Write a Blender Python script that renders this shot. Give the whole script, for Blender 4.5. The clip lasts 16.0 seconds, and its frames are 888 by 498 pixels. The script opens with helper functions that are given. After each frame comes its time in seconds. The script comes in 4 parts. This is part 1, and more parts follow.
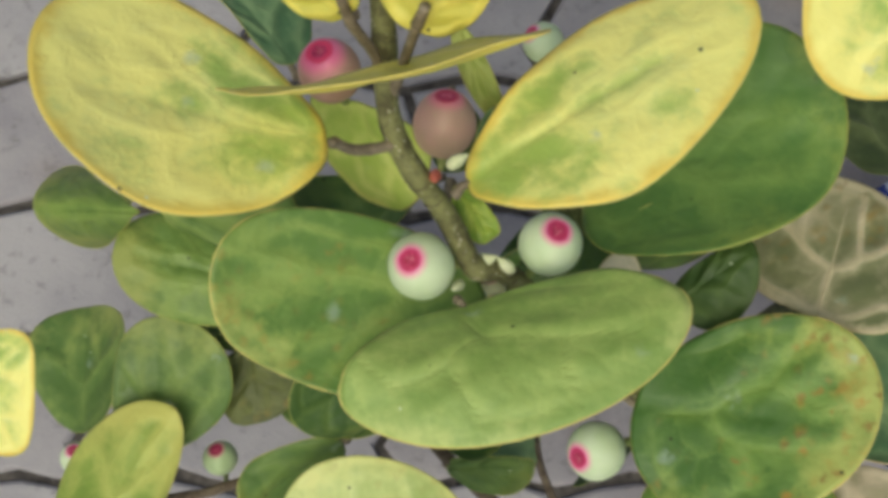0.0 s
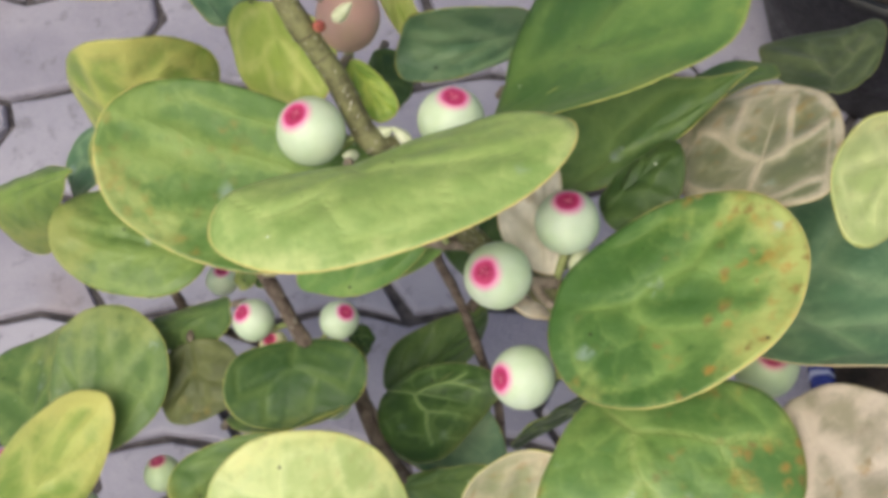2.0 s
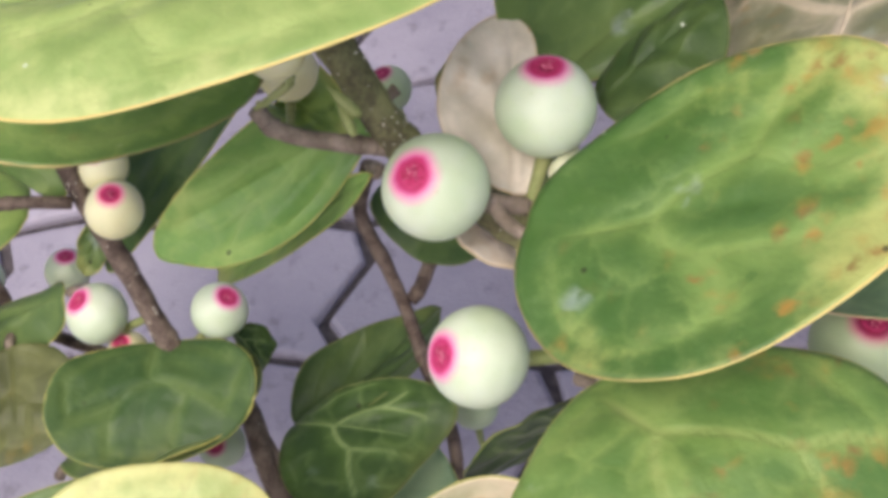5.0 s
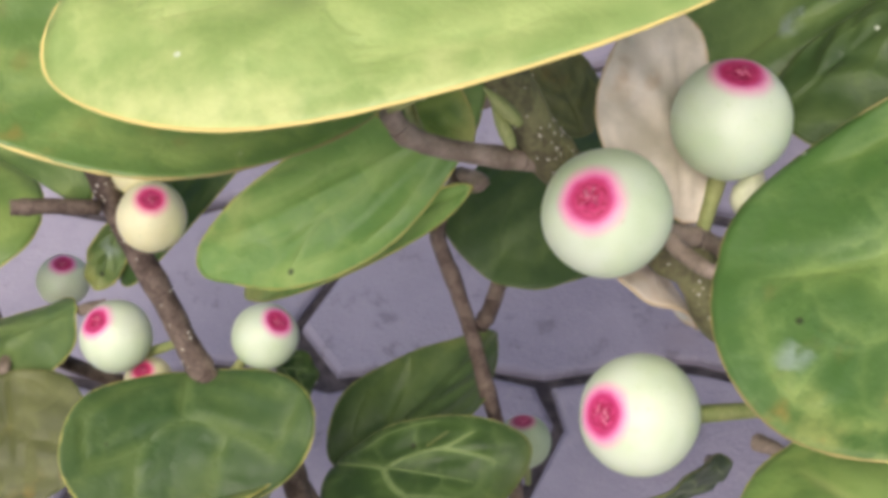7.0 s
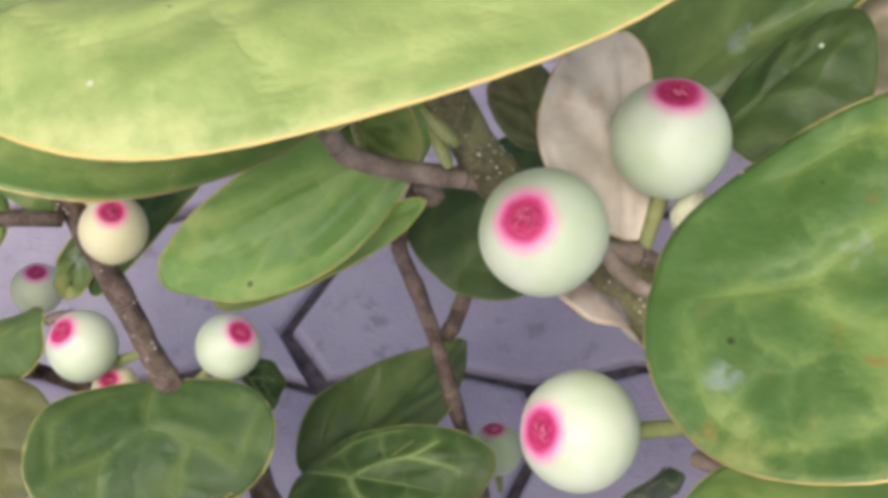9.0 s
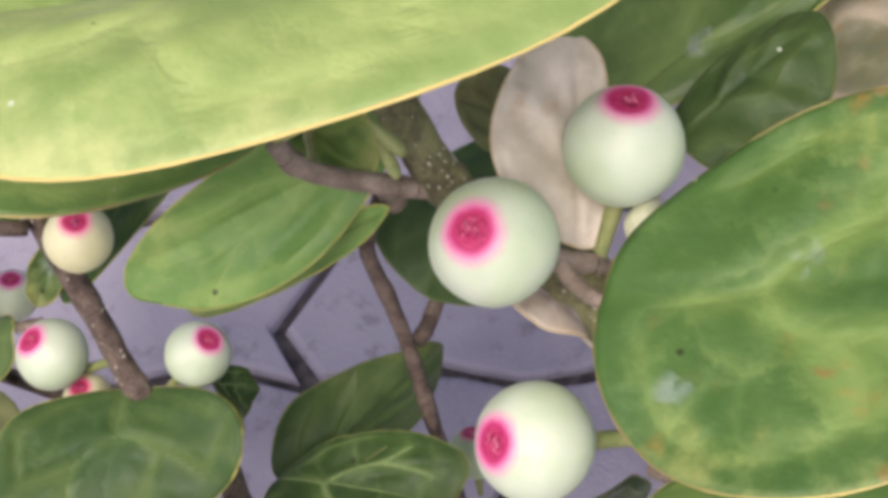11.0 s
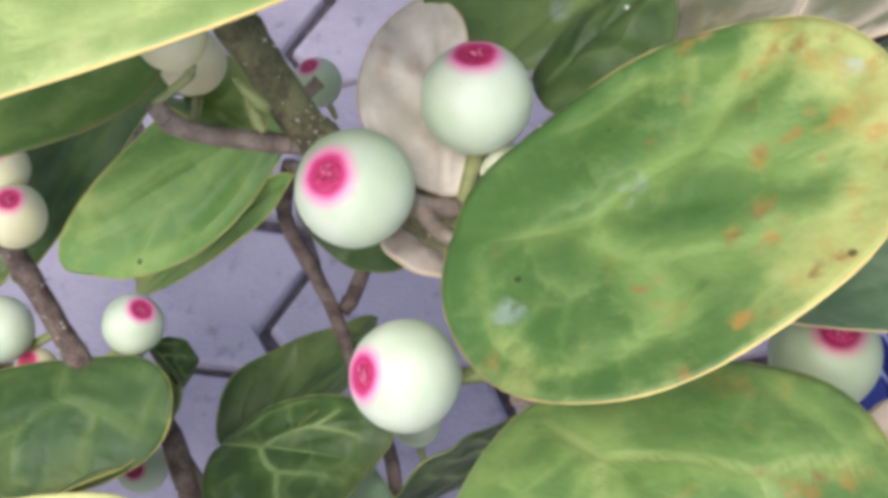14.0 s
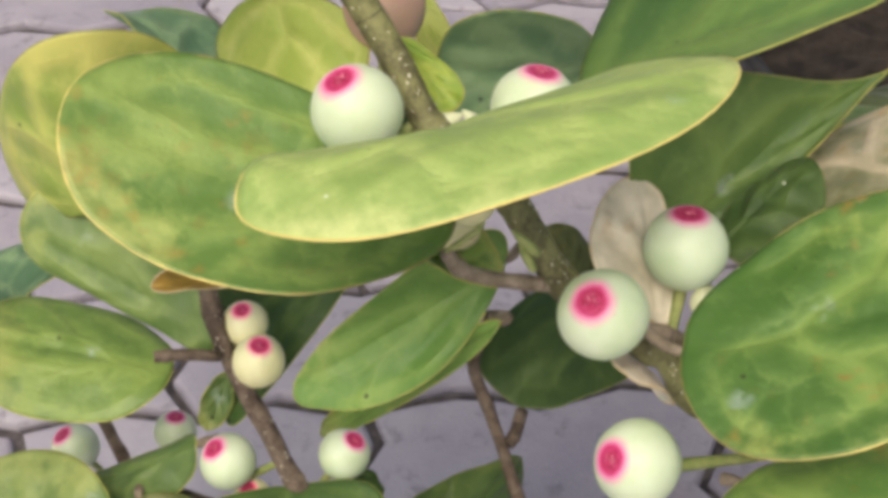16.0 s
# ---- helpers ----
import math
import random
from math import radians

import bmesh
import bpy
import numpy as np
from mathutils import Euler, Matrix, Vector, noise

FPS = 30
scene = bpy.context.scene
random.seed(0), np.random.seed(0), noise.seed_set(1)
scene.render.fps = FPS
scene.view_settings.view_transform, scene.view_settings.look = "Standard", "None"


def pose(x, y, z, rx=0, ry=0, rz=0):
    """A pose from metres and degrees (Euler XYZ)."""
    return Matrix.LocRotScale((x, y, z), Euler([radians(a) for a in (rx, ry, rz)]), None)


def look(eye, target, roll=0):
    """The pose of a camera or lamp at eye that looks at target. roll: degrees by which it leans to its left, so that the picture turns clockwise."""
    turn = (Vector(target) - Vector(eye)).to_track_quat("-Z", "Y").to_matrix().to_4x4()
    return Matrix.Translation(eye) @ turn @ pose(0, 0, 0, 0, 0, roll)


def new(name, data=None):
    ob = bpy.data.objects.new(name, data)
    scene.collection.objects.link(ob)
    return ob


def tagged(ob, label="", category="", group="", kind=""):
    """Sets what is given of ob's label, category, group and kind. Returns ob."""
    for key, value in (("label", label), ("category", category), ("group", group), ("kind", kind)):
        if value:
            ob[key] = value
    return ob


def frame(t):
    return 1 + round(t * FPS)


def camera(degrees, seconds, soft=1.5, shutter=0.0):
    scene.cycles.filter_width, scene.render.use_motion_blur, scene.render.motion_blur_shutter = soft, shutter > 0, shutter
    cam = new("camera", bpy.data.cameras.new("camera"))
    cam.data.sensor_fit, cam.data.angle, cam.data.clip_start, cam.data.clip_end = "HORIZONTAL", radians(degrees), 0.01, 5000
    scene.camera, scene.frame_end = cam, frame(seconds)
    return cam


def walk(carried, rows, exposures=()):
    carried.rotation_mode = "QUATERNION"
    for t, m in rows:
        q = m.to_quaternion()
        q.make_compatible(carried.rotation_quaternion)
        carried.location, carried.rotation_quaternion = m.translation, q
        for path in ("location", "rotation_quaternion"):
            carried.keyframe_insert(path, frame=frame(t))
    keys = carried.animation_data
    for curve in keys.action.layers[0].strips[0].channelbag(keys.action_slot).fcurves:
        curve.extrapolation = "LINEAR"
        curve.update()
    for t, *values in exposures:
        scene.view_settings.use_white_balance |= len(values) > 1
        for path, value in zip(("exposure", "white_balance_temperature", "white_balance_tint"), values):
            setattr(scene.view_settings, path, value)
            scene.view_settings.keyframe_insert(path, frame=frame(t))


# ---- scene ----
cam = camera(34.0, 16.0, soft=4.3)
walk(cam, [
    (0.0, pose(-0.03280, -0.03946, 0.54643, 11.509, -0.322, 0.149)),
    (0.5, pose(-0.02802, -0.06591, 0.53588, 14.541, 0.257, -0.429)),
    (1.0, pose(-0.01512, -0.09684, 0.52240, 18.619, 1.353, -0.350)),
    (1.5, pose(0.00001, -0.12492, 0.51021, 22.871, 3.206, 0.110)),
    (2.0, pose(0.02075, -0.14406, 0.49090, 27.682, 5.305, 1.536)),
    (2.5, pose(0.03436, -0.16152, 0.46192, 31.746, 6.504, 3.299)),
    (3.0, pose(0.03737, -0.17075, 0.44764, 33.992, 6.383, 3.873)),
    (3.5, pose(0.03977, -0.17974, 0.43930, 35.763, 6.297, 4.701)),
    (4.0, pose(0.02757, -0.16422, 0.41049, 36.031, 4.992, 3.181)),
    (4.2, pose(0.02497, -0.14549, 0.39994, 34.460, 5.058, 2.718)),
    (6.3, pose(0.00191, -0.10010, 0.34169, 32.845, 2.363, -0.492)),
    (6.5, pose(-0.00731, -0.09380, 0.34455, 31.817, 0.829, 0.205)),
    (7.0, pose(-0.01883, -0.09423, 0.34212, 32.714, -0.487, -0.608)),
    (7.5, pose(-0.01781, -0.09379, 0.34126, 33.167, -0.530, -0.364)),
    (8.0, pose(-0.01431, -0.09150, 0.34292, 32.449, 0.045, -0.324)),
    (8.5, pose(-0.00984, -0.09215, 0.34490, 32.375, 0.324, 0.083)),
    (9.0, pose(-0.00817, -0.09255, 0.34500, 32.424, 0.433, 0.122)),
    (9.2, pose(-0.00732, -0.08991, 0.34401, 32.095, 0.828, -0.386)),
    (11.3, pose(0.00376, -0.08955, 0.34544, 31.943, 1.807, 0.345)),
    (11.5, pose(0.00666, -0.08966, 0.34602, 31.785, 2.223, 0.300)),
    (12.0, pose(0.01340, -0.09730, 0.34200, 33.638, 2.747, 1.030)),
    (12.5, pose(0.01476, -0.09764, 0.34141, 33.178, 3.075, 0.628)),
    (13.0, pose(0.01688, -0.09357, 0.34620, 31.949, 3.343, 0.028)),
    (13.5, pose(0.02536, -0.10105, 0.34137, 34.191, 4.719, 1.175)),
    (14.0, pose(0.02525, -0.10726, 0.34944, 33.600, 4.474, 0.214)),
    (14.5, pose(0.02390, -0.13162, 0.34129, 38.150, 5.680, 1.258)),
    (15.0, pose(0.00801, -0.14984, 0.34700, 41.372, 4.949, 0.852)),
    (15.5, pose(-0.01296, -0.15531, 0.36619, 42.289, 2.661, -0.623)),
    (16.0, pose(-0.03015, -0.15369, 0.38519, 43.084, 0.869, -3.320)),
], exposures=(
    (0.0, -0.54, 7300, -13), (1.5, -0.14, 6800, -5), (3.0, 0.02, 6450, 11), (3.5, 0.13, 6300, 14), (6.3, 0.15, 6600, 12), (9.0, 0.14, 6500, 14), (11.5, 0.14, 6500, 17), (12.0, 0.38, 6200, 18), (12.5, 0.36, 6000, 18), (13.5, 0.33, 6000, 15), (14.0, 0.27, 6000, 13), (14.5, 0.18, 6200, 14), (15.0, 0.22, 6450, 14), (15.5, 0.2, 6500, 11), (16.0, 0.08, 7200, 3)))

# ---- light: bright open shade under a hazy white sky ----
SUN_EL, SUN_AZ = radians(62), radians(-159)
world = bpy.data.worlds.new("sky_world")
scene.world = world
world.use_nodes = True
wn = world.node_tree
sky = wn.nodes.new("ShaderNodeTexSky")
sky.sky_type, sky.sun_disc = "NISHITA", False
sky.sun_elevation, sky.sun_rotation = SUN_EL, SUN_AZ
sky.dust_density = 6.0
wn.links.new(sky.outputs["Color"], wn.nodes["Background"].inputs["Color"])
wn.nodes["Background"].inputs["Strength"].default_value = 0.135
sun = new("sun", bpy.data.lights.new("sun", "SUN"))
sun.data.energy, sun.data.angle, sun.data.color = 1.75, radians(45), (1.0, 0.95, 0.88)
sun.matrix_world = look((math.cos(SUN_EL) * math.sin(SUN_AZ), math.cos(SUN_EL) * math.cos(SUN_AZ), math.sin(SUN_EL)), (0, 0, 0))


# ---- materials ----
class Nodes:
    """A short hand for node materials."""

    def __init__(self, name):
        self.mat = bpy.data.materials.new(name)
        self.mat.use_nodes = True
        self.tree = self.mat.node_tree
        self.bsdf = self.tree.nodes["Principled BSDF"]
        self.out = self.tree.nodes["Material Output"]

    def put(self, socket, value):
        if isinstance(value, bpy.types.NodeSocket):
            self.tree.links.new(value, socket)
        elif value is not None:
            if socket.type == "RGBA" and len(value) == 3:
                value = (*value, 1)
            socket.default_value = value

    def math(self, op, a, b=None, c=None, clamp=False):
        n = self.tree.nodes.new("ShaderNodeMath")
        n.operation, n.use_clamp = op, clamp
        for s, v in zip(n.inputs, (a, b, c)):
            self.put(s, v)
        return n.outputs[0]

    def ramp(self, x, lo, hi, a=0.0, b=1.0):
        n = self.tree.nodes.new("ShaderNodeMapRange")
        n.interpolation_type = "SMOOTHSTEP"
        for key, v in (("Value", x), ("From Min", lo), ("From Max", hi), ("To Min", a), ("To Max", b)):
            self.put(n.inputs[key], v)
        return n.outputs[0]

    def mix(self, f, a, b, blend="MIX"):
        n = self.tree.nodes.new("ShaderNodeMix")
        n.data_type, n.blend_type = "RGBA", blend
        self.put(n.inputs[0], f), self.put(n.inputs[6], a), self.put(n.inputs[7], b)
        return n.outputs[2]

    def noise(self, vec, scale, detail=3.0, rough=0.55, distort=0.0):
        n = self.tree.nodes.new("ShaderNodeTexNoise")
        self.put(n.inputs["Vector"], vec)
        n.inputs["Scale"].default_value, n.inputs["Detail"].default_value = scale, detail
        n.inputs["Roughness"].default_value, n.inputs["Distortion"].default_value = rough, distort
        return n.outputs[0]

    def coords(self, which="Object"):
        return self.tree.nodes.new("ShaderNodeTexCoord").outputs[which]

    def attr(self, name, out="Fac"):
        n = self.tree.nodes.new("ShaderNodeAttribute")
        n.attribute_name = name
        return n.outputs[out]

    def rand(self):
        return self.tree.nodes.new("ShaderNodeObjectInfo").outputs["Random"]

    def shift(self, vec, amount):
        n = self.tree.nodes.new("ShaderNodeVectorMath")
        n.operation = "ADD"
        self.put(n.inputs[0], vec)
        comb = self.tree.nodes.new("ShaderNodeCombineXYZ")
        for s in comb.inputs:
            self.put(s, amount)
        self.tree.links.new(comb.outputs[0], n.inputs[1])
        return n.outputs[0]

    def bump(self, height, strength, distance=0.0005):
        n = self.tree.nodes.new("ShaderNodeBump")
        n.inputs["Strength"].default_value, n.inputs["Distance"].default_value = strength, distance
        self.put(n.inputs["Height"], height)
        self.tree.links.new(n.outputs[0], self.bsdf.inputs["Normal"])
        return n.outputs[0]


def leaf_material(name, dark, light, yellow, vein, veins=0.5, age=0.3, spots=0.0, glow=0.22, lobed=0.0, soft_veins=0.3, mottle=0.5, grade=0.0, through_green=0.5, blotch=0.7, relief=0.4):
    """Blade: soft darker lobes between broad paler veins, uneven blotches, yellowing towards tip and margin, scurf, rust and dots."""
    def dull(c):
        g = 0.3 * c[0] + 0.6 * c[1] + 0.1 * c[2]
        return tuple(x * 0.95 + g * 0.05 for x in c)

    dark, light, yellow, vein = map(dull, (dark, light, yellow, vein))
    m = Nodes(name)
    u, rim = m.attr("along"), m.attr("rim")
    seed = m.math("MULTIPLY", m.rand(), 7.0)
    co = m.shift(m.coords(), seed)
    low, big, mid_n, fine = m.noise(co, 30, 2), m.noise(co, 60, 3), m.noise(co, 190, 4, 0.6), m.noise(co, 620, 3, 0.6)

    def sw(x, k):
        return m.math("MULTIPLY", m.math("SUBTRACT", x, 0.5), k)

    def total(*xs):
        r = xs[0]
        for x in xs[1:]:
            r = m.math("ADD", r, x)
        return r

    # pale veins that fork from the base, and smooth darker lobes between them
    near, lobe = m.attr("vein"), m.attr("lobe")
    wob = m.math("ADD", near, sw(mid_n, 0.012))
    fade = m.ramp(total(u, sw(big, 0.5)), 0.45, 1.05, 1.0, 0.35)
    net = m.math("MULTIPLY", m.math("MULTIPLY", m.ramp(wob, 0.002, 0.026, 1.0, 0.0), m.ramp(rim, 0.72, 0.97, 1.0, 0.0)), fade)
    soft = m.math("MULTIPLY", m.ramp(m.math("ADD", near, sw(big, 0.03)), 0.0, 0.095, 1.0, 0.0), m.ramp(rim, 0.8, 1.0, 1.0, 0.6))
    # the fine net of small veins, each mesh of it puckered and of its own tone
    cell = m.tree.nodes.new("ShaderNodeTexVoronoi")
    cell.feature = "DISTANCE_TO_EDGE"
    tint = m.tree.nodes.new("ShaderNodeTexVoronoi")
    warped = m.shift(co, sw(mid_n, 0.005))
    for node in (cell, tint):
        m.put(node.inputs["Vector"], warped)
        node.inputs["Scale"].default_value = 140
    shade = m.tree.nodes.new("ShaderNodeSeparateColor")
    m.put(shade.inputs[0], tint.outputs["Color"])
    mesh_net = m.math("MULTIPLY", m.ramp(cell.outputs["Distance"], 0.0, 0.17, 1.0, 0.0), m.ramp(total(big, sw(mid_n, 0.6)), 0.4, 0.66))
    pucker = m.ramp(cell.outputs["Distance"], 0.0, 0.4)
    field = total(m.math("MULTIPLY", soft, soft_veins * 1.05), sw(lobe, 0.3), sw(shade.outputs[0], 0.13), m.math("MULTIPLY", mesh_net, 0.07), sw(big, blotch), sw(mid_n, mottle), sw(fine, 0.08), sw(u, grade), 0.5 - soft_veins * 0.5)
    col = m.mix(m.ramp(field, 0.2, 0.82), dark, light)
    if lobed:
        pale = m.math("MAXIMUM", m.ramp(m.math("ADD", near, sw(mid_n, 0.02)), 0.014, 0.04, 1.0, 0.0), m.ramp(m.math("ADD", rim, sw(mid_n, 0.2)), 0.84, 0.94))
        col = m.mix(m.math("MULTIPLY", pale, lobed), col, m.mix(m.ramp(mid_n, 0.35, 0.65), light, vein))
    old = total(m.math("MULTIPLY", m.math("POWER", rim, 3.0), 0.2), low, sw(mid_n, 0.25 if blotch > 0.5 else 0.5), m.math("MULTIPLY", u, 0.34), m.math("MULTIPLY", soft, 0.06))
    old = m.ramp(old, 1.0 - age * 0.55, 1.34 - age * 0.55)
    col = m.mix(old, col, yellow)
    col = m.mix(m.math("MULTIPLY", mesh_net, 0.05 + veins ** 2 * 0.16), col, vein)
    col = m.mix(m.math("MULTIPLY", net, veins ** 2), col, vein)
    if age > 0.6:
        gold = m.ramp(total(rim, sw(mid_n, 0.16), sw(big, 0.14)), 0.86, 1.0)
        col = m.mix(m.math("MULTIPLY", gold, 0.75), col, (0.84, 0.58, 0.1))
    # greyish film, and a few bluish-white scurf marks with a grain of rust in them
    col = m.mix(m.math("MULTIPLY", m.ramp(m.noise(co, 240, 4, 0.7), 0.52, 0.76), 0.2), col, tuple(min(0.9, c * 1.25 + 0.05) for c in light))
    wv = m.shift(co, sw(m.noise(co, 300, 3), 0.006))
    vs = m.tree.nodes.new("ShaderNodeTexVoronoi")
    m.put(vs.inputs["Vector"], wv)
    vs.inputs["Scale"].default_value = 75
    keep = m.tree.nodes.new("ShaderNodeSeparateColor")
    m.put(keep.inputs[0], vs.outputs["Color"])
    scurf = m.math("MULTIPLY", m.ramp(vs.outputs["Distance"], 0.02, 0.19, 1.0, 0.0), m.ramp(keep.outputs[0], 0.55, 0.6))
    col = m.mix(m.math("MULTIPLY", scurf, 0.5 if light[1] > 0.2 else 0.15), col, (0.5, 0.6, 0.58))
    if spots:
        blob = m.tree.nodes.new("ShaderNodeTexVoronoi")
        m.put(blob.inputs["Vector"], m.shift(co, sw(m.noise(co, 420, 3), 0.004)))
        blob.inputs["Scale"].default_value = 290
        pick = m.tree.nodes.new("ShaderNodeSeparateColor")
        m.put(pick.inputs[0], blob.outputs["Color"])
        where = m.ramp(total(m.noise(co, 85, 2), m.math("MULTIPLY", u, 0.42), m.math("MULTIPLY", old, 0.14)), 0.58, 0.88)
        grain = m.math("MULTIPLY", m.ramp(blob.outputs["Distance"], 0.0, 0.55, 1.0, 0.0), m.ramp(m.math("ADD", pick.outputs[0], m.math("MULTIPLY", where, 0.42)), 0.62, 0.82))
        col = m.mix(m.math("MULTIPLY", m.math("MULTIPLY", grain, where), spots * 0.9), col, m.mix(pick.outputs[1], (0.24, 0.14, 0.045), (0.56, 0.29, 0.06)))
        patch = m.math("MULTIPLY", m.ramp(total(m.noise(m.shift(co, 0.9), 130, 4, 0.6), m.math("MULTIPLY", where, 0.16)), 0.66, 0.84), where)
        col = m.mix(m.math("MULTIPLY", patch, spots * 0.42), col, (0.56, 0.33, 0.07))
    vor = m.tree.nodes.new("ShaderNodeTexVoronoi")
    m.put(vor.inputs["Vector"], co)
    vor.inputs["Scale"].default_value = 110
    speck = m.math("MULTIPLY", m.ramp(vor.outputs["Distance"], 0.035, 0.075, 1.0, 0.0), m.ramp(m.noise(co, 120, 1), 0.5, 0.56))
    col = m.mix(m.math("MULTIPLY", speck, 0.8), col, (0.03, 0.035, 0.015))
    vw = m.tree.nodes.new("ShaderNodeTexVoronoi")
    m.put(vw.inputs["Vector"], m.shift(co, 0.37))
    vw.inputs["Scale"].default_value = 130
    white = m.math("MULTIPLY", m.ramp(vw.outputs["Distance"], 0.03, 0.055, 1.0, 0.0), m.ramp(m.noise(co, 100, 1), 0.49, 0.54))
    col = m.mix(m.math("MULTIPLY", white, 0.85), col, (0.8, 0.85, 0.72))
    m.put(m.bsdf.inputs["Base Color"], col)
    m.put(m.bsdf.inputs["Roughness"], m.ramp(total(mid_n, sw(fine, 0.5)), 0.3, 0.7, 0.42, 0.6))
    m.put(m.bsdf.inputs["Specular IOR Level"], 0.65 if light[1] > 0.2 else 0.35)
    m.put(m.bsdf.inputs["Sheen Weight"], 0.06)
    m.put(m.bsdf.inputs["Sheen Roughness"], 0.4)
    nrm = m.bump(total(m.math("MULTIPLY", net, -0.4), m.math("MULTIPLY", soft, -0.9), m.math("MULTIPLY", big, 0.9), m.math("MULTIPLY", pucker, 0.45), m.math("MULTIPLY", mid_n, 0.5), m.math("MULTIPLY", fine, 0.25)), relief, 0.0009)
    tr = m.tree.nodes.new("ShaderNodeBsdfTranslucent")
    m.put(tr.inputs["Color"], m.mix(through_green, col, (0.45, 0.6, 0.08), "MULTIPLY"))
    m.tree.links.new(nrm, tr.inputs["Normal"])
    mx = m.tree.nodes.new("ShaderNodeMixShader")
    mx.inputs[0].default_value = glow
    m.tree.links.new(m.bsdf.outputs[0], mx.inputs[1])
    m.tree.links.new(tr.outputs[0], mx.inputs[2])
    m.tree.links.new(mx.outputs[0], m.out.inputs["Surface"])
    return m.mat


def margin_material():
    """Leaf margin: brownish olive by the base, clear yellow round the tip."""
    m = Nodes("margin_turning")
    co = m.coords()
    n = m.noise(co, 130, 4)
    col = m.mix(m.ramp(m.math("ADD", m.attr("along"), m.math("MULTIPLY", m.math("SUBTRACT", n, 0.5), 0.5)), 0.2, 0.72), (0.24, 0.21, 0.075), (0.7, 0.58, 0.2))
    m.put(m.bsdf.inputs["Base Color"], col)
    m.put(m.bsdf.inputs["Roughness"], 0.5)
    return m.mat


def plain(name, a, b, scale, rough=0.6, bump=0.3, dist=0.0005, detail=4, lo=0.35, hi=0.65, spec=0.4):
    m = Nodes(name)
    co = m.shift(m.coords(), m.math("MULTIPLY", m.rand(), 5.0))
    n1, n2 = m.noise(co, scale, detail), m.noise(co, scale * 7, 3)
    col = m.mix(m.ramp(m.math("ADD", m.math("MULTIPLY", n1, 0.7), m.math("MULTIPLY", n2, 0.3)), lo, hi), a, b)
    m.put(m.bsdf.inputs["Base Color"], col)
    m.put(m.bsdf.inputs["Roughness"], m.ramp(n2, 0.3, 0.7, rough - 0.08, rough + 0.1))
    m.put(m.bsdf.inputs["Specular IOR Level"], spec)
    m.bump(m.math("ADD", n1, m.math("MULTIPLY", n2, 0.5)), bump, dist)
    return m.mat


def fruit_material(name, skin, skin2, halo, core, spread=0.0):
    """Waxy fig skin: deep pink mouth, hot pink ring fading into the pale skin, faint green freckles."""
    m = Nodes(name)
    p = m.attr("pole")  # angle from the mouth, radians
    co = m.shift(m.coords(), m.math("MULTIPLY", m.rand(), 3.0))
    wob = m.math("MULTIPLY", m.math("SUBTRACT", m.noise(co, 350, 3), 0.5), 0.12)
    q = m.math("ADD", p, wob)
    big = m.noise(co, 110, 2)
    base = m.mix(m.ramp(m.math("ADD", m.math("MULTIPLY", p, 0.16), big), 0.5, 0.95), skin, skin2)
    base = m.mix(m.math("MULTIPLY", m.ramp(m.noise(co, 1500, 2), 0.62, 0.72), 0.25), base, (0.42, 0.55, 0.25))
    col = m.mix(m.ramp(q, 0.32 + spread, 0.66 + spread * 2.2, 1.0, 0.0), base, halo)
    col = m.mix(m.ramp(q, 0.27 + spread * 0.5, 0.45 + spread * 0.5, 1.0, 0.0), col, core)
    m.put(m.bsdf.inputs["Base Color"], col)
    m.put(m.bsdf.inputs["Roughness"], 0.42)
    m.put(m.bsdf.inputs["Subsurface Weight"], 0.25)
    m.put(m.bsdf.inputs["Subsurface Radius"], (0.004, 0.0035, 0.002))
    m.put(m.bsdf.inputs["Subsurface Scale"], 0.5)
    m.bump(m.math("ADD", big, m.math("MULTIPLY", m.noise(co, 900, 3), 0.4)), 0.12, 0.0006)
    return m.mat


def paver_material():
    """Cast concrete, grey with a lilac cast: blotches, pits, paler dusty wear and rusty stains."""
    m = Nodes("paver_concrete")
    co = m.shift(m.coords(), m.math("MULTIPLY", m.rand(), 9.0))
    tone = m.ramp(m.rand(), 0.0, 1.0, 0.0, 1.0)
    a, b, c = m.noise(co, 18, 4), m.noise(co, 130, 5, 0.65), m.noise(co, 900, 2)
    col = m.mix(tone, (0.33, 0.296, 0.382), (0.41, 0.38, 0.475))
    col = m.mix(m.ramp(a, 0.35, 0.7), m.mix(0.4, col, (0.16, 0.145, 0.18)), m.mix(0.4, col, (0.42, 0.385, 0.42)))
    col = m.mix(m.math("MULTIPLY", m.ramp(b, 0.54, 0.7), 0.55), col, (0.15, 0.14, 0.16))
    col = m.mix(m.math("MULTIPLY", m.ramp(c, 0.58, 0.7), 0.3), col, (0.46, 0.43, 0.44))
    col = m.mix(m.math("MULTIPLY", m.ramp(m.noise(co, 11, 3), 0.6, 0.75), 0.35), col, (0.33, 0.23, 0.18))
    m.put(m.bsdf.inputs["Base Color"], col)
    m.put(m.bsdf.inputs["Roughness"], 0.85)
    m.bump(m.math("ADD", b, m.math("MULTIPLY", c, 0.6)), 0.5, 0.0012)
    return m.mat


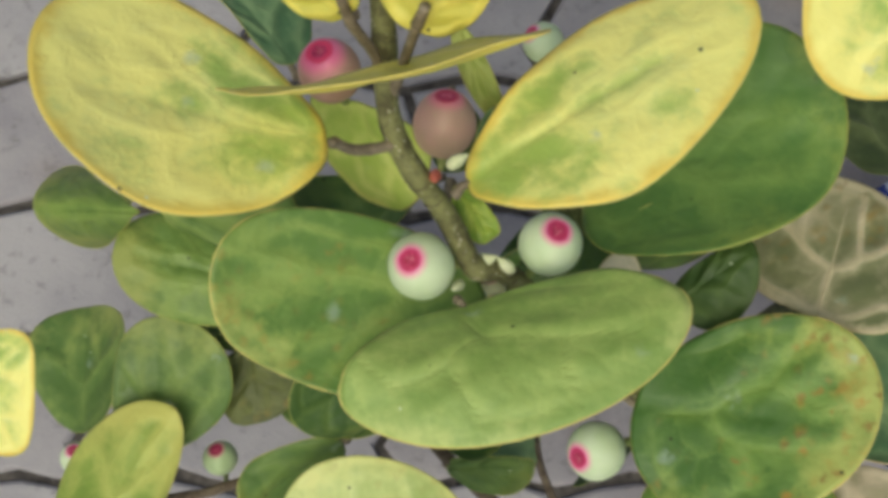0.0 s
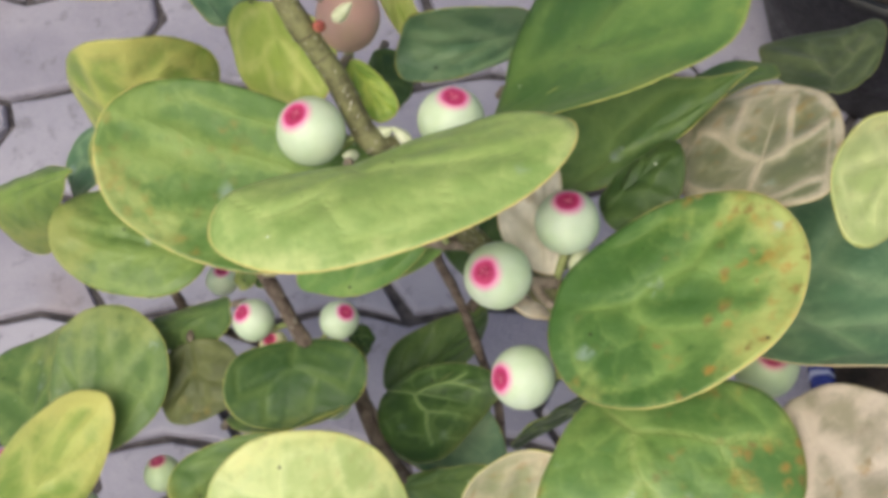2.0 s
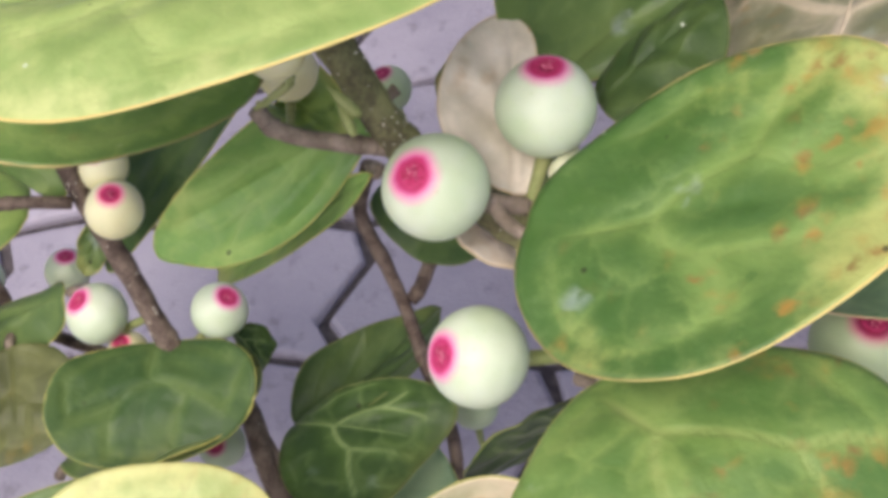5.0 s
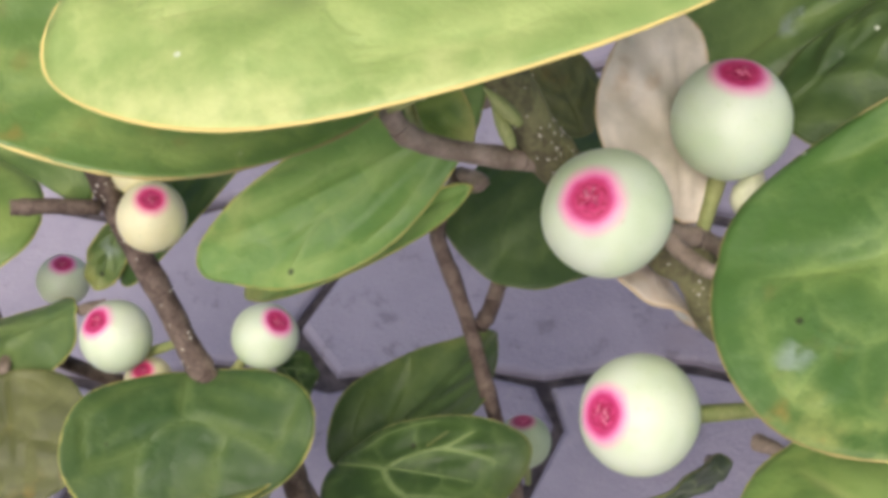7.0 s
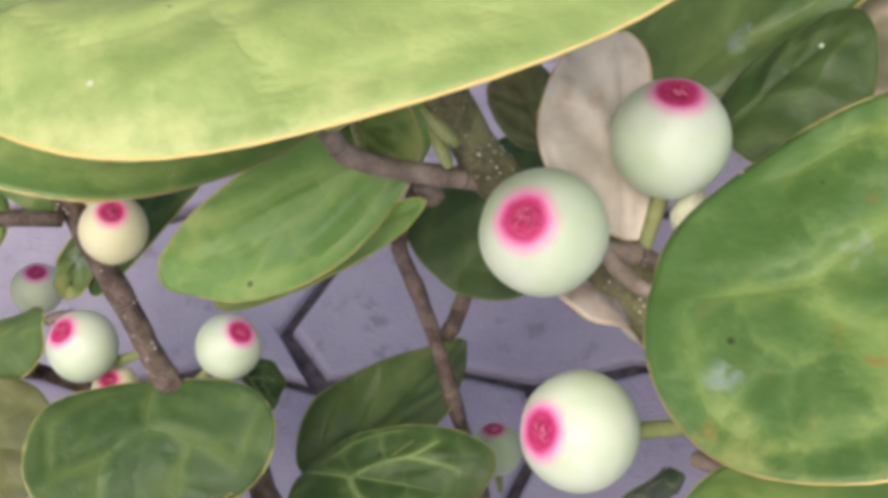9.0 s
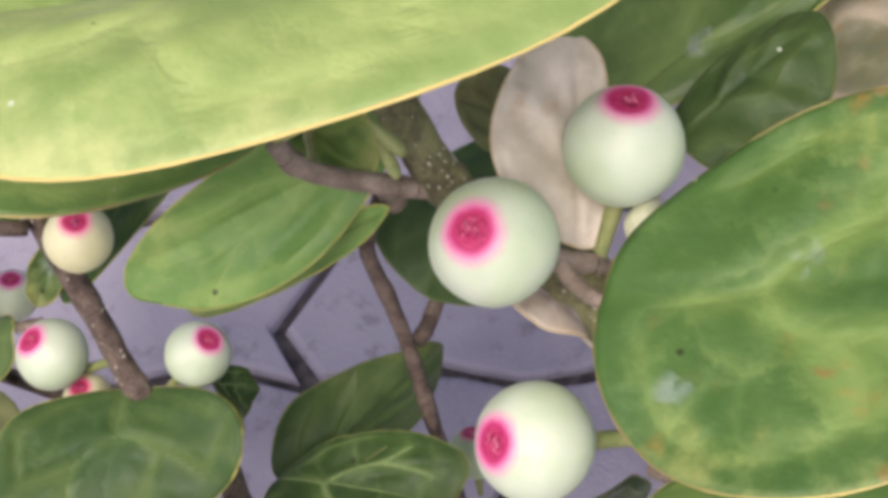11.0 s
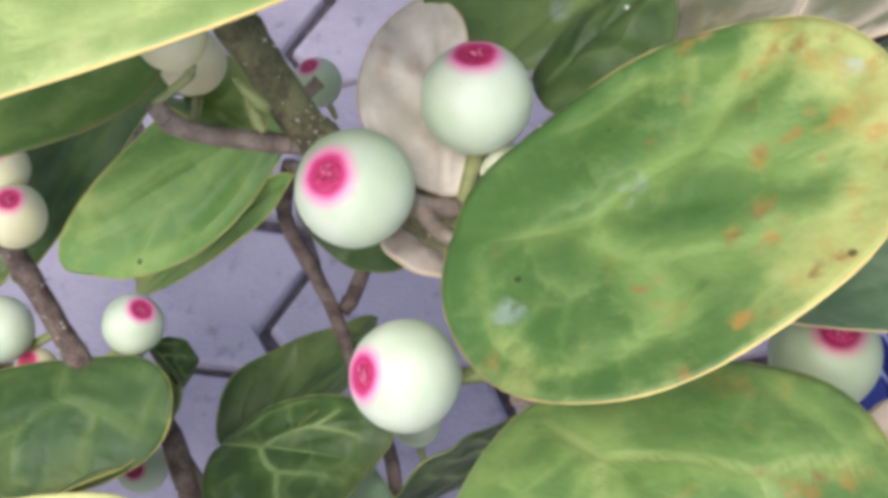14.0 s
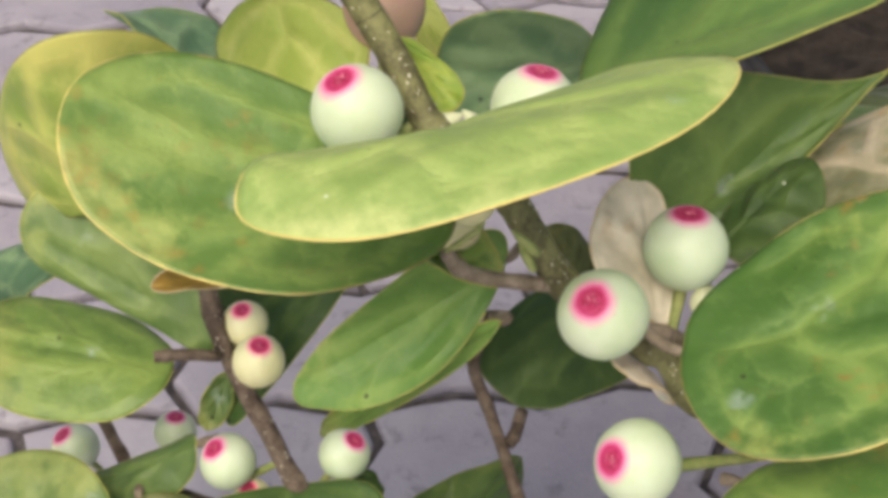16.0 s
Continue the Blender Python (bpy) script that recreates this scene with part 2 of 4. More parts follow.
LEAF = {
    "g1": leaf_material("leaf_green_mottled", (0.29, 0.44, 0.11), (0.49, 0.62, 0.19), (0.68, 0.74, 0.29), (0.6, 0.69, 0.27), 0.3, 0.36, 0.0, 0.24, 0.0, 0.12, 0.7, 0.05, 0.5, 0.25),
    "g2": leaf_material("leaf_green_smooth", (0.105, 0.23, 0.05), (0.21, 0.345, 0.078), (0.34, 0.42, 0.09), (0.3, 0.42, 0.12), 0.3, 0.15, blotch=0.4),
    "g3": leaf_material("leaf_green_deep", (0.105, 0.2, 0.048), (0.19, 0.295, 0.072), (0.28, 0.32, 0.06), (0.28, 0.4, 0.11), 0.35, 0.12, blotch=0.45),
    "g4": leaf_material("leaf_green_lobed", (0.15, 0.28, 0.06), (0.35, 0.485, 0.125), (0.54, 0.59, 0.18), (0.46, 0.57, 0.18), 0.3, 0.32, 0.4, 0.24, 0.0, 0.32, 0.75, 0.1, 0.5, 0.45),
    "g5": leaf_material("leaf_green_rusty", (0.076, 0.182, 0.033), (0.225, 0.37, 0.08), (0.55, 0.6, 0.17), (0.4, 0.53, 0.15), 0.5, 0.42, 1.0, 0.22, 0.0, 0.34, 0.45, 0.75, 0.5, 0.3),
    "g6": leaf_material("leaf_green_freckled", (0.105, 0.23, 0.046), (0.26, 0.4, 0.088), (0.44, 0.5, 0.12), (0.54, 0.62, 0.2), 0.6, 0.2, 1.0, 0.2, 0.0, 0.26, 0.5, blotch=0.45),
    "g7": leaf_material("leaf_blue_green", (0.12, 0.245, 0.12), (0.27, 0.41, 0.21), (0.34, 0.44, 0.16), (0.36, 0.48, 0.26), 0.32, 0.1),
    "g8": leaf_material("leaf_fresh_green", (0.165, 0.345, 0.066), (0.32, 0.51, 0.12), (0.5, 0.58, 0.16), (0.44, 0.58, 0.18), 0.4, 0.22, 0.0, 0.26, 0.0, 0.2, 0.5, 0.0, 0.5, 0.35),
    # lower leaves: this green is darkened to add shade from the leaves above
    "g9": leaf_material("leaf_lower_shade_green", (0.08, 0.155, 0.042), (0.17, 0.26, 0.066), (0.32, 0.36, 0.09), (0.33, 0.42, 0.13), 0.25, 0.16, 0.0, 0.2, 0.0, 0.16, 0.5, blotch=0.45),
    "g10": leaf_material("leaf_lime", (0.28, 0.44, 0.055), (0.52, 0.62, 0.1), (0.72, 0.68, 0.14), (0.6, 0.66, 0.18), 0.25, 0.35, 0.0, 0.38),
    # d1, d2, d4: inner leaves, part of the canopy's shade sits in these colours
    "d1": leaf_material("leaf_dark_shade_veined", (0.034, 0.078, 0.017), (0.08, 0.15, 0.032), (0.16, 0.2, 0.05), (0.33, 0.44, 0.17), 0.8, 0.08, 0.0, 0.1, 0.0, 0.26, 0.4),
    "d2": leaf_material("leaf_dark_shade_green", (0.042, 0.086, 0.024), (0.088, 0.145, 0.038), (0.17, 0.21, 0.05), (0.13, 0.2, 0.06), 0.3, 0.05, 0.0, 0.1, 0.0, 0.16, 0.5, blotch=0.45),
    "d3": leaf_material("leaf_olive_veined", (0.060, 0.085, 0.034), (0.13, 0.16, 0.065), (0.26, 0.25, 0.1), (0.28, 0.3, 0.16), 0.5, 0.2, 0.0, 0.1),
    "d4": leaf_material("leaf_olive_brown_shade", (0.085, 0.1, 0.036), (0.16, 0.175, 0.06), (0.22, 0.2, 0.07), (0.22, 0.25, 0.1), 0.25, 0.15, 0.3, 0.1, 0.0, 0.15, 0.5),
    "y1": leaf_material("leaf_yellowing", (0.4, 0.54, 0.12), (0.9, 0.88, 0.32), (1.0, 0.91, 0.3), (0.86, 0.84, 0.3), 0.3, 0.74, 0.0, 0.1, 0.0, 0.34, 0.35, 0.4, 0.4, 0.5),
    "y2": leaf_material("leaf_yellow", (0.66, 0.6, 0.1), (0.9, 0.78, 0.17), (0.95, 0.74, 0.14), (0.88, 0.78, 0.24), 0.3, 0.5, 0.0, 0.1, blotch=0.45),
    "y3": leaf_material("leaf_yellow_green", (0.29, 0.42, 0.07), (0.56, 0.61, 0.15), (0.74, 0.7, 0.19), (0.68, 0.7, 0.22), 0.4, 0.5),
    "y4": leaf_material("leaf_bright_lime", (0.52, 0.66, 0.12), (0.8, 0.84, 0.27), (0.88, 0.8, 0.26), (0.8, 0.8, 0.3), 0.25, 0.35, 0.0, 0.45, 0.0, 0.25, 0.5, 0.0, 0.25),
    "p1": leaf_material("leaf_pale_green", (0.45, 0.55, 0.19), (0.67, 0.73, 0.32), (0.8, 0.77, 0.31), (0.74, 0.76, 0.32), 0.35, 0.3, 0.2, 0.16),
    "g11": leaf_material("leaf_pale_mottled_green", (0.15, 0.265, 0.047), (0.29, 0.41, 0.09), (0.47, 0.51, 0.14), (0.38, 0.48, 0.14), 0.25, 0.28, 0.0, 0.26, 0.0, 0.3, 0.6, 0.1, 0.5, 0.45),
    "g13": leaf_material("leaf_dull_mottled_green", (0.115, 0.21, 0.046), (0.23, 0.335, 0.085), (0.4, 0.45, 0.13), (0.36, 0.46, 0.15), 0.3, 0.24, 0.0, 0.24, 0.0, 0.3, 0.6, 0.1, 0.5, 0.45),
    "b1": leaf_material("leaf_golden_brown", (0.28, 0.18, 0.035), (0.46, 0.31, 0.06), (0.5, 0.3, 0.05), (0.46, 0.34, 0.1), 0.3, 0.3, 0.4, 0.15, through_green=0.1),
    # darker copy of the deep green, with shade put into its colour
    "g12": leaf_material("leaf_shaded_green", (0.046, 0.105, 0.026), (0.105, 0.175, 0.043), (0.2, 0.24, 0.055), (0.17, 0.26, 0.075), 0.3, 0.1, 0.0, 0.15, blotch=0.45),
    "p2": leaf_material("leaf_cream_green", (0.42, 0.45, 0.22), (0.74, 0.68, 0.46), (0.8, 0.68, 0.48), (0.66, 0.62, 0.38), 0.3, 0.35, 0.45),
    "tan": leaf_material("leaf_withered_veined", (0.2, 0.22, 0.11), (0.56, 0.49, 0.34), (0.54, 0.47, 0.24), (0.74, 0.64, 0.5), 0.3, 0.12, 0.5, 0.15, 1.0, 0.2, 0.6, 0.0, 0.1),
    "tan3": leaf_material("leaf_withered_pinkish", (0.4, 0.35, 0.25), (0.72, 0.6, 0.5), (0.66, 0.54, 0.42), (0.66, 0.55, 0.44), 0.3, 0.25, 0.9, 0.1, 0.0, 0.3, 0.8, 0.0, 0.1),
    "tan2": leaf_material("leaf_withered_cream", (0.56, 0.5, 0.4), (0.86, 0.76, 0.65), (0.74, 0.66, 0.5), (0.8, 0.7, 0.58), 0.3, 0.2, 0.5, 0.08, 0.0, 0.12, 0.8, 0.0, 0.1, 0.7, 0.12),
}
RIM = {
    "yellow": margin_material(),
    "green": plain("margin_olive", (0.3, 0.33, 0.08), (0.48, 0.44, 0.13), 300, 0.5, 0.1),
    "dark": plain("margin_dark", (0.11, 0.14, 0.04), (0.2, 0.21, 0.07), 300, 0.5, 0.1),
    "tan": plain("margin_tan", (0.48, 0.36, 0.2), (0.62, 0.5, 0.33), 300, 0.55, 0.1),
}
MIDRIB = {
    "d1": plain("midrib_pale", (0.12, 0.19, 0.06), (0.2, 0.28, 0.1), 260, 0.5, 0.2),
    "tan": plain("midrib_tan", (0.5, 0.42, 0.29), (0.68, 0.58, 0.45), 260, 0.55, 0.2),
}
BARK = plain("twig_bark", (0.06, 0.04, 0.033), (0.21, 0.16, 0.13), 260, 0.8, 0.7, 0.0007, 5)
SCAR = plain("ring_scar_dark", (0.035, 0.024, 0.022), (0.1, 0.065, 0.055), 500, 0.85, 0.4)
BARK_GREEN = plain("young_bark_green", (0.075, 0.065, 0.035), (0.24, 0.235, 0.11), 210, 0.7, 0.6, 0.0006, 5)
PETIOLE = plain("petiole_brown", (0.15, 0.115, 0.085), (0.3, 0.24, 0.2), 300, 0.65, 0.4)
STALK = plain("stalk_green", (0.2, 0.25, 0.08), (0.34, 0.36, 0.15), 350, 0.55, 0.3)
LENTICEL = plain("lenticel_pale", (0.55, 0.5, 0.42), (0.7, 0.66, 0.6), 900, 0.7, 0.2)
BUD = plain("bud_sheath", (0.55, 0.58, 0.38), (0.72, 0.72, 0.55), 400, 0.5, 0.2)
BUD_RED = plain("bud_red", (0.5, 0.1, 0.09), (0.72, 0.26, 0.2), 500, 0.45, 0.2)
BRACT = plain("bract_crimson", (0.36, 0.012, 0.07), (0.62, 0.06, 0.2), 1400, 0.45, 0.4, 0.0002)
BRACT_PALE = plain("bract_pale_edge", (0.42, 0.03, 0.12), (0.72, 0.22, 0.34), 1600, 0.5, 0.3, 0.0002)
FRUIT = {
    "white": fruit_material("fig_pale", (0.65, 0.73, 0.57), (0.53, 0.64, 0.43), (0.84, 0.22, 0.5), (0.52, 0.02, 0.13)),
    "cream": fruit_material("fig_cream", (0.8, 0.78, 0.52), (0.72, 0.68, 0.38), (0.86, 0.24, 0.42), (0.62, 0.03, 0.14)),
    "green": fruit_material("fig_green", (0.46, 0.56, 0.36), (0.36, 0.46, 0.27), (0.6, 0.16, 0.28), (0.3, 0.012, 0.07)),
    "pink": fruit_material("fig_pink", (0.62, 0.36, 0.3), (0.45, 0.26, 0.2), (0.85, 0.2, 0.4), (0.72, 0.05, 0.17), 0.2),
    "pinkbrown": fruit_material("fig_brownish", (0.56, 0.33, 0.3), (0.45, 0.31, 0.24), (0.76, 0.24, 0.34), (0.55, 0.03, 0.1), 0.06),
}
PAVER = paver_material()
SOIL = plain("potting_soil", (0.012, 0.009, 0.008), (0.05, 0.036, 0.03), 160, 0.95, 0.9, 0.004)
BLACK = plain("black_pot_fill", (0.012, 0.011, 0.013), (0.03, 0.028, 0.03), 60, 0.5, 0.1)


def glaze_material():
    m = Nodes("blue_white_glaze")
    co = m.coords()
    st = m.attr("stripe")
    f = m.ramp(m.math("ADD", m.math("ABSOLUTE", m.math("SUBTRACT", m.math("FRACT", st), 0.5)), m.math("MULTIPLY", m.math("SUBTRACT", m.noise(co, 150, 3), 0.5), 0.25)), 0.36, 0.46, 1.0, 0.0)
    m.put(m.bsdf.inputs["Base Color"], m.mix(f, (0.42, 0.43, 0.6), (0.03, 0.04, 0.2)))
    m.put(m.bsdf.inputs["Roughness"], 0.25)
    return m.mat


def yard_material():
    """The yard past the near blocks: dirt under the joints, and further off the same grey paving."""
    m = Nodes("yard_ground")
    co = m.coords()
    brick = m.tree.nodes.new("ShaderNodeTexBrick")
    m.put(brick.inputs["Vector"], co)
    for key, v in (("Scale", 1.0), ("Mortar Size", 0.0025), ("Brick Width", 0.115), ("Row Height", 0.052), ("Color1", (0.27, 0.24, 0.31, 1)), ("Color2", (0.34, 0.31, 0.385, 1)), ("Mortar", (0.07, 0.06, 0.066, 1))):
        brick.inputs[key].default_value = v
    sep = m.tree.nodes.new("ShaderNodeSeparateXYZ")
    m.put(sep.inputs[0], co)
    far = m.math("MAXIMUM", m.math("ABSOLUTE", m.math("ADD", sep.outputs[0], 0.0)), m.math("ABSOLUTE", m.math("SUBTRACT", sep.outputs[1], 0.3)))
    n1, n2 = m.noise(co, 3, 5), m.noise(co, 220, 3)
    dirt = m.mix(m.ramp(n2, 0.35, 0.65), (0.045, 0.038, 0.045), (0.11, 0.095, 0.1))
    paving = m.mix(m.math("MULTIPLY", m.ramp(n1, 0.4, 0.7), 0.35), brick.outputs[0], (0.2, 0.17, 0.17))
    m.put(m.bsdf.inputs["Base Color"], m.mix(m.ramp(far, 1.6, 1.7), dirt, paving))
    m.put(m.bsdf.inputs["Roughness"], 0.92)
    m.bump(n2, 0.5, 0.002)
    return m.mat


GLAZE = glaze_material()
YARD = yard_material()


# ---- building helpers ----
def mesh_from(name, verts, faces, material, smooth=True, attrs=None):
    me = bpy.data.meshes.new(name)
    me.from_pydata([tuple(v) for v in verts], [], faces)
    for key, values in (attrs or {}).items():
        me.attributes.new(key, "FLOAT", "POINT").data.foreach_set("value", np.asarray(values, dtype=np.float32))
    me.materials.append(material)
    if smooth:
        me.polygons.foreach_set("use_smooth", [True] * len(me.polygons))
    me.update()
    return me


def part(name, mesh, parent, label=""):
    ob = new(name, mesh)
    ob.parent = parent
    if label:
        ob["label"] = label
    return ob


def spline(points, per=5):
    """Points along a smooth curve through the given ones."""
    p = [Vector(q) for q in points]
    p = [p[0] * 2 - p[1]] + p + [p[-1] * 2 - p[-2]]
    res = []
    for i in range(1, len(p) - 2):
        for k in range(per):
            t = k / per
            a, b, c, d = p[i - 1], p[i], p[i + 1], p[i + 2]
            res.append(0.5 * ((2 * b) + (c - a) * t + (2 * a - 5 * b + 4 * c - d) * t * t + (3 * b - a - 3 * c + d) * t ** 3))
    res.append(p[-2])
    return res


def tube(name, path, radii, material, sides=8, rough=0.0, closed=False, seed=1):
    """A tube along a path with a radius at each point, a little lumpy."""
    rnd = random.Random(seed)
    verts, faces, n = [], [], len(path)
    up = Vector((0.3, 0.2, 1)).normalized()
    for i, c in enumerate(path):
        a = path[(i + 1) % n] if closed or i < n - 1 else path[i]
        b = path[i - 1] if closed or i > 0 else path[i]
        d = (a - b).normalized() if (a - b).length > 1e-9 else Vector((0, 0, 1))
        x = d.cross(up)
        x = x.normalized() if x.length > 1e-4 else Vector((1, 0, 0))
        y = d.cross(x)
        for k in range(sides):
            g = 2 * math.pi * k / sides
            verts.append(c + (x * math.cos(g) + y * math.sin(g)) * radii[i] * (1 + rnd.uniform(-rough, rough)))
    for i in range(n if closed else n - 1):
        j = (i + 1) % n
        for k in range(sides):
            q = (k + 1) % sides
            faces.append((i * sides + k, j * sides + k, j * sides + q, i * sides + q))
    if not closed:
        faces.append(tuple(range(sides)))
        faces.append(tuple((n - 1) * sides + k for k in reversed(range(sides))))
    return mesh_from(name, verts, faces, material)


shrub = tagged(new("fig_shrub"), "potted fig shrub with round mottled leaves and pink-eyed pale figs", "plant")
STEM_POINTS = []


def twig(points, r, taper=1.0, material=None, seed=3):
    """A woody branch with nodes, ring scars and pale lenticels."""
    path = spline(points, 6)
    n = len(path)
    rnd = random.Random(seed)
    radii = []
    for i in range(n):
        f = i / (n - 1)
        node = 1 + 0.16 * max(0.0, math.cos(f * n * 0.55 + seed)) ** 6
        radii.append(r * (1 + (taper - 1) * f) * node)
    ob = part("branch", tube("branch", path, radii, material or BARK, 12, 0.05, seed=seed), shrub)
    STEM_POINTS.extend(path)
    # ring scars left by fallen sheaths
    i = rnd.randrange(3, 7)
    while i < n - 3:
        d = (path[i + 1] - path[i - 1]).normalized()
        x = d.orthogonal().normalized()
        y = d.cross(x)
        hoop = [path[i] + (x * math.cos(0.449 * k) + y * math.sin(0.449 * k)) * radii[i] * rnd.uniform(0.97, 1.02) + d * rnd.uniform(-0.05, 0.05) * r for k in range(14)]
        part("ring_scar", tube("ring_scar", hoop, [r * rnd.uniform(0.03, 0.08) for _ in hoop], SCAR, 5, 0.0, True), ob)
        i += rnd.choice((2, 9, 13, 17))
    if r > 0.0018:
        verts, faces = [], []
        for _ in range(int(n * (6 if r > 0.002 else 2))):
            i = rnd.randrange(n - 1)
            d = (path[i + 1] - path[i]).normalized()
            x = d.orthogonal().normalized()
            x.rotate(Matrix.Rotation(rnd.uniform(0, 6.28), 3, d))
            c = path[i].lerp(path[i + 1], rnd.random()) + x * radii[i] * 0.99
            s, y = rnd.uniform(0.00012, 0.00034), d.cross(x)
            k = len(verts)
            verts += [c + d * s, c + y * s * 0.8, c - d * s, c - y * s * 0.8, c + x * s * 0.7]
            faces += [(k, k + 1, k + 4), (k + 1, k + 2, k + 4), (k + 2, k + 3, k + 4), (k + 3, k, k + 4)]
        tagged(part("bark_speckle", mesh_from("bark_speckle", verts, faces, LENTICEL), ob, "pale specks on the bark"), kind="stuff")
    return ob


def nearest_stem(p, limit):
    best = min(STEM_POINTS, key=lambda q: (q - p).length)
    return best if (best - p).length < limit else None


LEAF_COUNT = [0]
RINGS, SEGS = 22, 72


def vein_lines(rnd):
    """Forking veins of a blade, as short lines from (u, v) to (u, v): the main vein forks twice, and two arcs leave the base."""
    j = lambda k: rnd.uniform(-k, k)
    f0 = (0.32 + j(0.06), j(0.06))
    a, b = (0.52 + j(0.05), 0.34 + j(0.08)), (0.50 + j(0.05), -0.32 + j(0.08))
    a1, a2 = (0.70 + j(0.05), 0.74 + j(0.06)), (0.88 + j(0.04), 0.22 + j(0.1))
    b1, b2 = (0.62 + j(0.05), -0.76 + j(0.06)), (0.86 + j(0.04), -0.26 + j(0.1))
    c1, c2 = (0.15 + j(0.03), 0.50 + j(0.08)), (0.36 + j(0.05), 0.86 + j(0.04))
    d1, d2 = (0.14 + j(0.03), -0.52 + j(0.08)), (0.34 + j(0.05), -0.86 + j(0.04))
    root = (0.0, 0.0)
    return [(root, f0), (f0, a), (f0, b), (a, a1), (a, a2), (b, b1), (b, b2), (root, c1), (c1, c2), (root, d1), (d1, d2), (c2, a1), (d2, b1), (a2, b2)]


def vein_field(lines, rnd, us, vs, size, half):
    """For each point of the blade: how far the next vein lies, as a share of the length, and the tone of its lobe."""
    pu, pv = np.asarray(us), np.asarray(vs) * half / size
    near, tone, weight = np.full(len(pu), 9.0), np.zeros(len(pu)), np.zeros(len(pu))
    for k, ((u0, v0), (u1, v1)) in enumerate(lines):
        v0, v1 = v0 * half / size, v1 * half / size
        du, dv = u1 - u0, v1 - v0
        t = np.clip(((pu - u0) * du + (pv - v0) * dv) / (du * du + dv * dv), 0, 1)
        bend = 0.02 * np.sin(t * math.pi) * (1 if k % 2 else -1)
        n = math.hypot(du, dv)
        d = np.hypot(pu - u0 - du * t + dv / n * bend, pv - v0 - dv * t - du / n * bend)
        thin = 0.0 if k < 7 else (0.004 if k < 11 else 0.018)
        near = np.minimum(near, d + thin)
        left = (pu - u0) * dv - (pv - v0) * du > 0
        w = np.exp(-d / 0.045)
        tone += w * np.where(left, rnd.random(), rnd.random())
        weight += w
    return near, tone / np.maximum(weight, 1e-9)


def leaf(base, tip, left, right, kind, label, rim="green", blunt=0.12, bow=0.0, square=0.87, rim_r=0.00019, wave=0.0003, stem=True, form=(0, 0, 0, 0, 0)):
    """One leaf: a rounded blade between base and tip, cupped through its two side points, with a thick margin and a petiole."""
    LEAF_COUNT[0] += 1
    rnd = random.Random(LEAF_COUNT[0] * 17)
    b, t, l, r = map(Vector, (base, tip, left, right))
    mid = (b + t) / 2
    vl, vr = l - mid, r - mid
    lin, cup = (vr - vl) / 2, (vr + vl) / 2
    nrm = (t - b).cross(lin).normalized()
    if nrm.dot(Vector((0, -0.45, 1))) < 0:
        nrm = -nrm
    size = (t - b).length
    ph = rnd.uniform(0, 6)
    fat, skew, twist, curl, lift = form  # how the outline widens and leans, and how the blade twists and curls

    def spot(rho, th, edge=True):
        cs, sn = math.cos(th), math.sin(th)
        x, y = math.copysign(abs(cs) ** square, cs) * rho, math.copysign(abs(sn) ** square, sn) * rho
        x += skew * y * (1 - x * x)
        v = y * (1 + blunt * x + fat * (x * x - 0.5))
        u = (1 + x) / 2
        p = b + (t - b) * u + lin * v + cup * v * v
        quilt = math.sin((u - abs(v) * 0.36) * 22 + ph) * wave * (1 - rho ** 3) * min(1, abs(v) * 4)
        ripple = 0.0006 * math.sin(th * 3 + ph) * rho ** 3 + 0.0003 * math.sin(th * 7 + ph * 2) * rho ** 4
        groove = -0.0005 * math.exp(-(v / 0.07) ** 2) * (1 - u) ** 0.5
        return p + nrm * (quilt + ripple + groove + bow * (1 - x * x) + twist * x * v + curl * x * (1 - x * x) + lift * x * v * v), u, v

    verts, along, across, edge, faces = [], [], [], [], []
    for layer in (0, 1):
        p, u, v = spot(0, 0)
        verts.append(p - nrm * 0.0005 * layer), along.append(u), across.append(v), edge.append(0)
        for i in range(1, RINGS + 1):
            rho = (i / RINGS) ** 0.85
            for k in range(SEGS):
                p, u, v = spot(rho, 2 * math.pi * k / SEGS)
                verts.append(p - nrm * 0.0005 * layer * (1 if i < RINGS else 0.4)), along.append(u), across.append(v), edge.append(rho)
    per = 1 + RINGS * SEGS
    for layer in (0, 1):
        o = layer * per
        for k in range(SEGS):
            q = (k + 1) % SEGS
            tri = (o, o + 1 + k, o + 1 + q)
            faces.append(tri if not layer else tri[::-1])
            for i in range(RINGS - 1):
                f = (o + 1 + i * SEGS + k, o + 1 + (i + 1) * SEGS + k, o + 1 + (i + 1) * SEGS + q, o + 1 + i * SEGS + q)
                faces.append(f if not layer else f[::-1])
    for k in range(SEGS):
        q = (k + 1) % SEGS
        e = 1 + (RINGS - 1) * SEGS
        faces.append((e + k, per + e + k, per + e + q, e + q))
    near, tone = vein_field(vein_lines(rnd), rnd, along, across, size, lin.length)
    ob = part("leaf", mesh_from("leaf", verts, faces, LEAF[kind], attrs={"along": along, "rim": edge, "vein": near, "lobe": tone}), shrub, label)
    ring = [spot(1.0, 2 * math.pi * k / SEGS)[0] - nrm * 0.0002 for k in range(SEGS)]
    edge_mesh = tube("margin", ring, [rim_r * rnd.uniform(0.7, 1.2) for _ in ring], RIM[rim], 6, 0.0, True)
    edge_mesh.attributes.new("along", "FLOAT", "POINT").data.foreach_set("value", np.repeat([spot(1.0, 2 * math.pi * k / SEGS)[1] for k in range(SEGS)], 6).astype(np.float32))
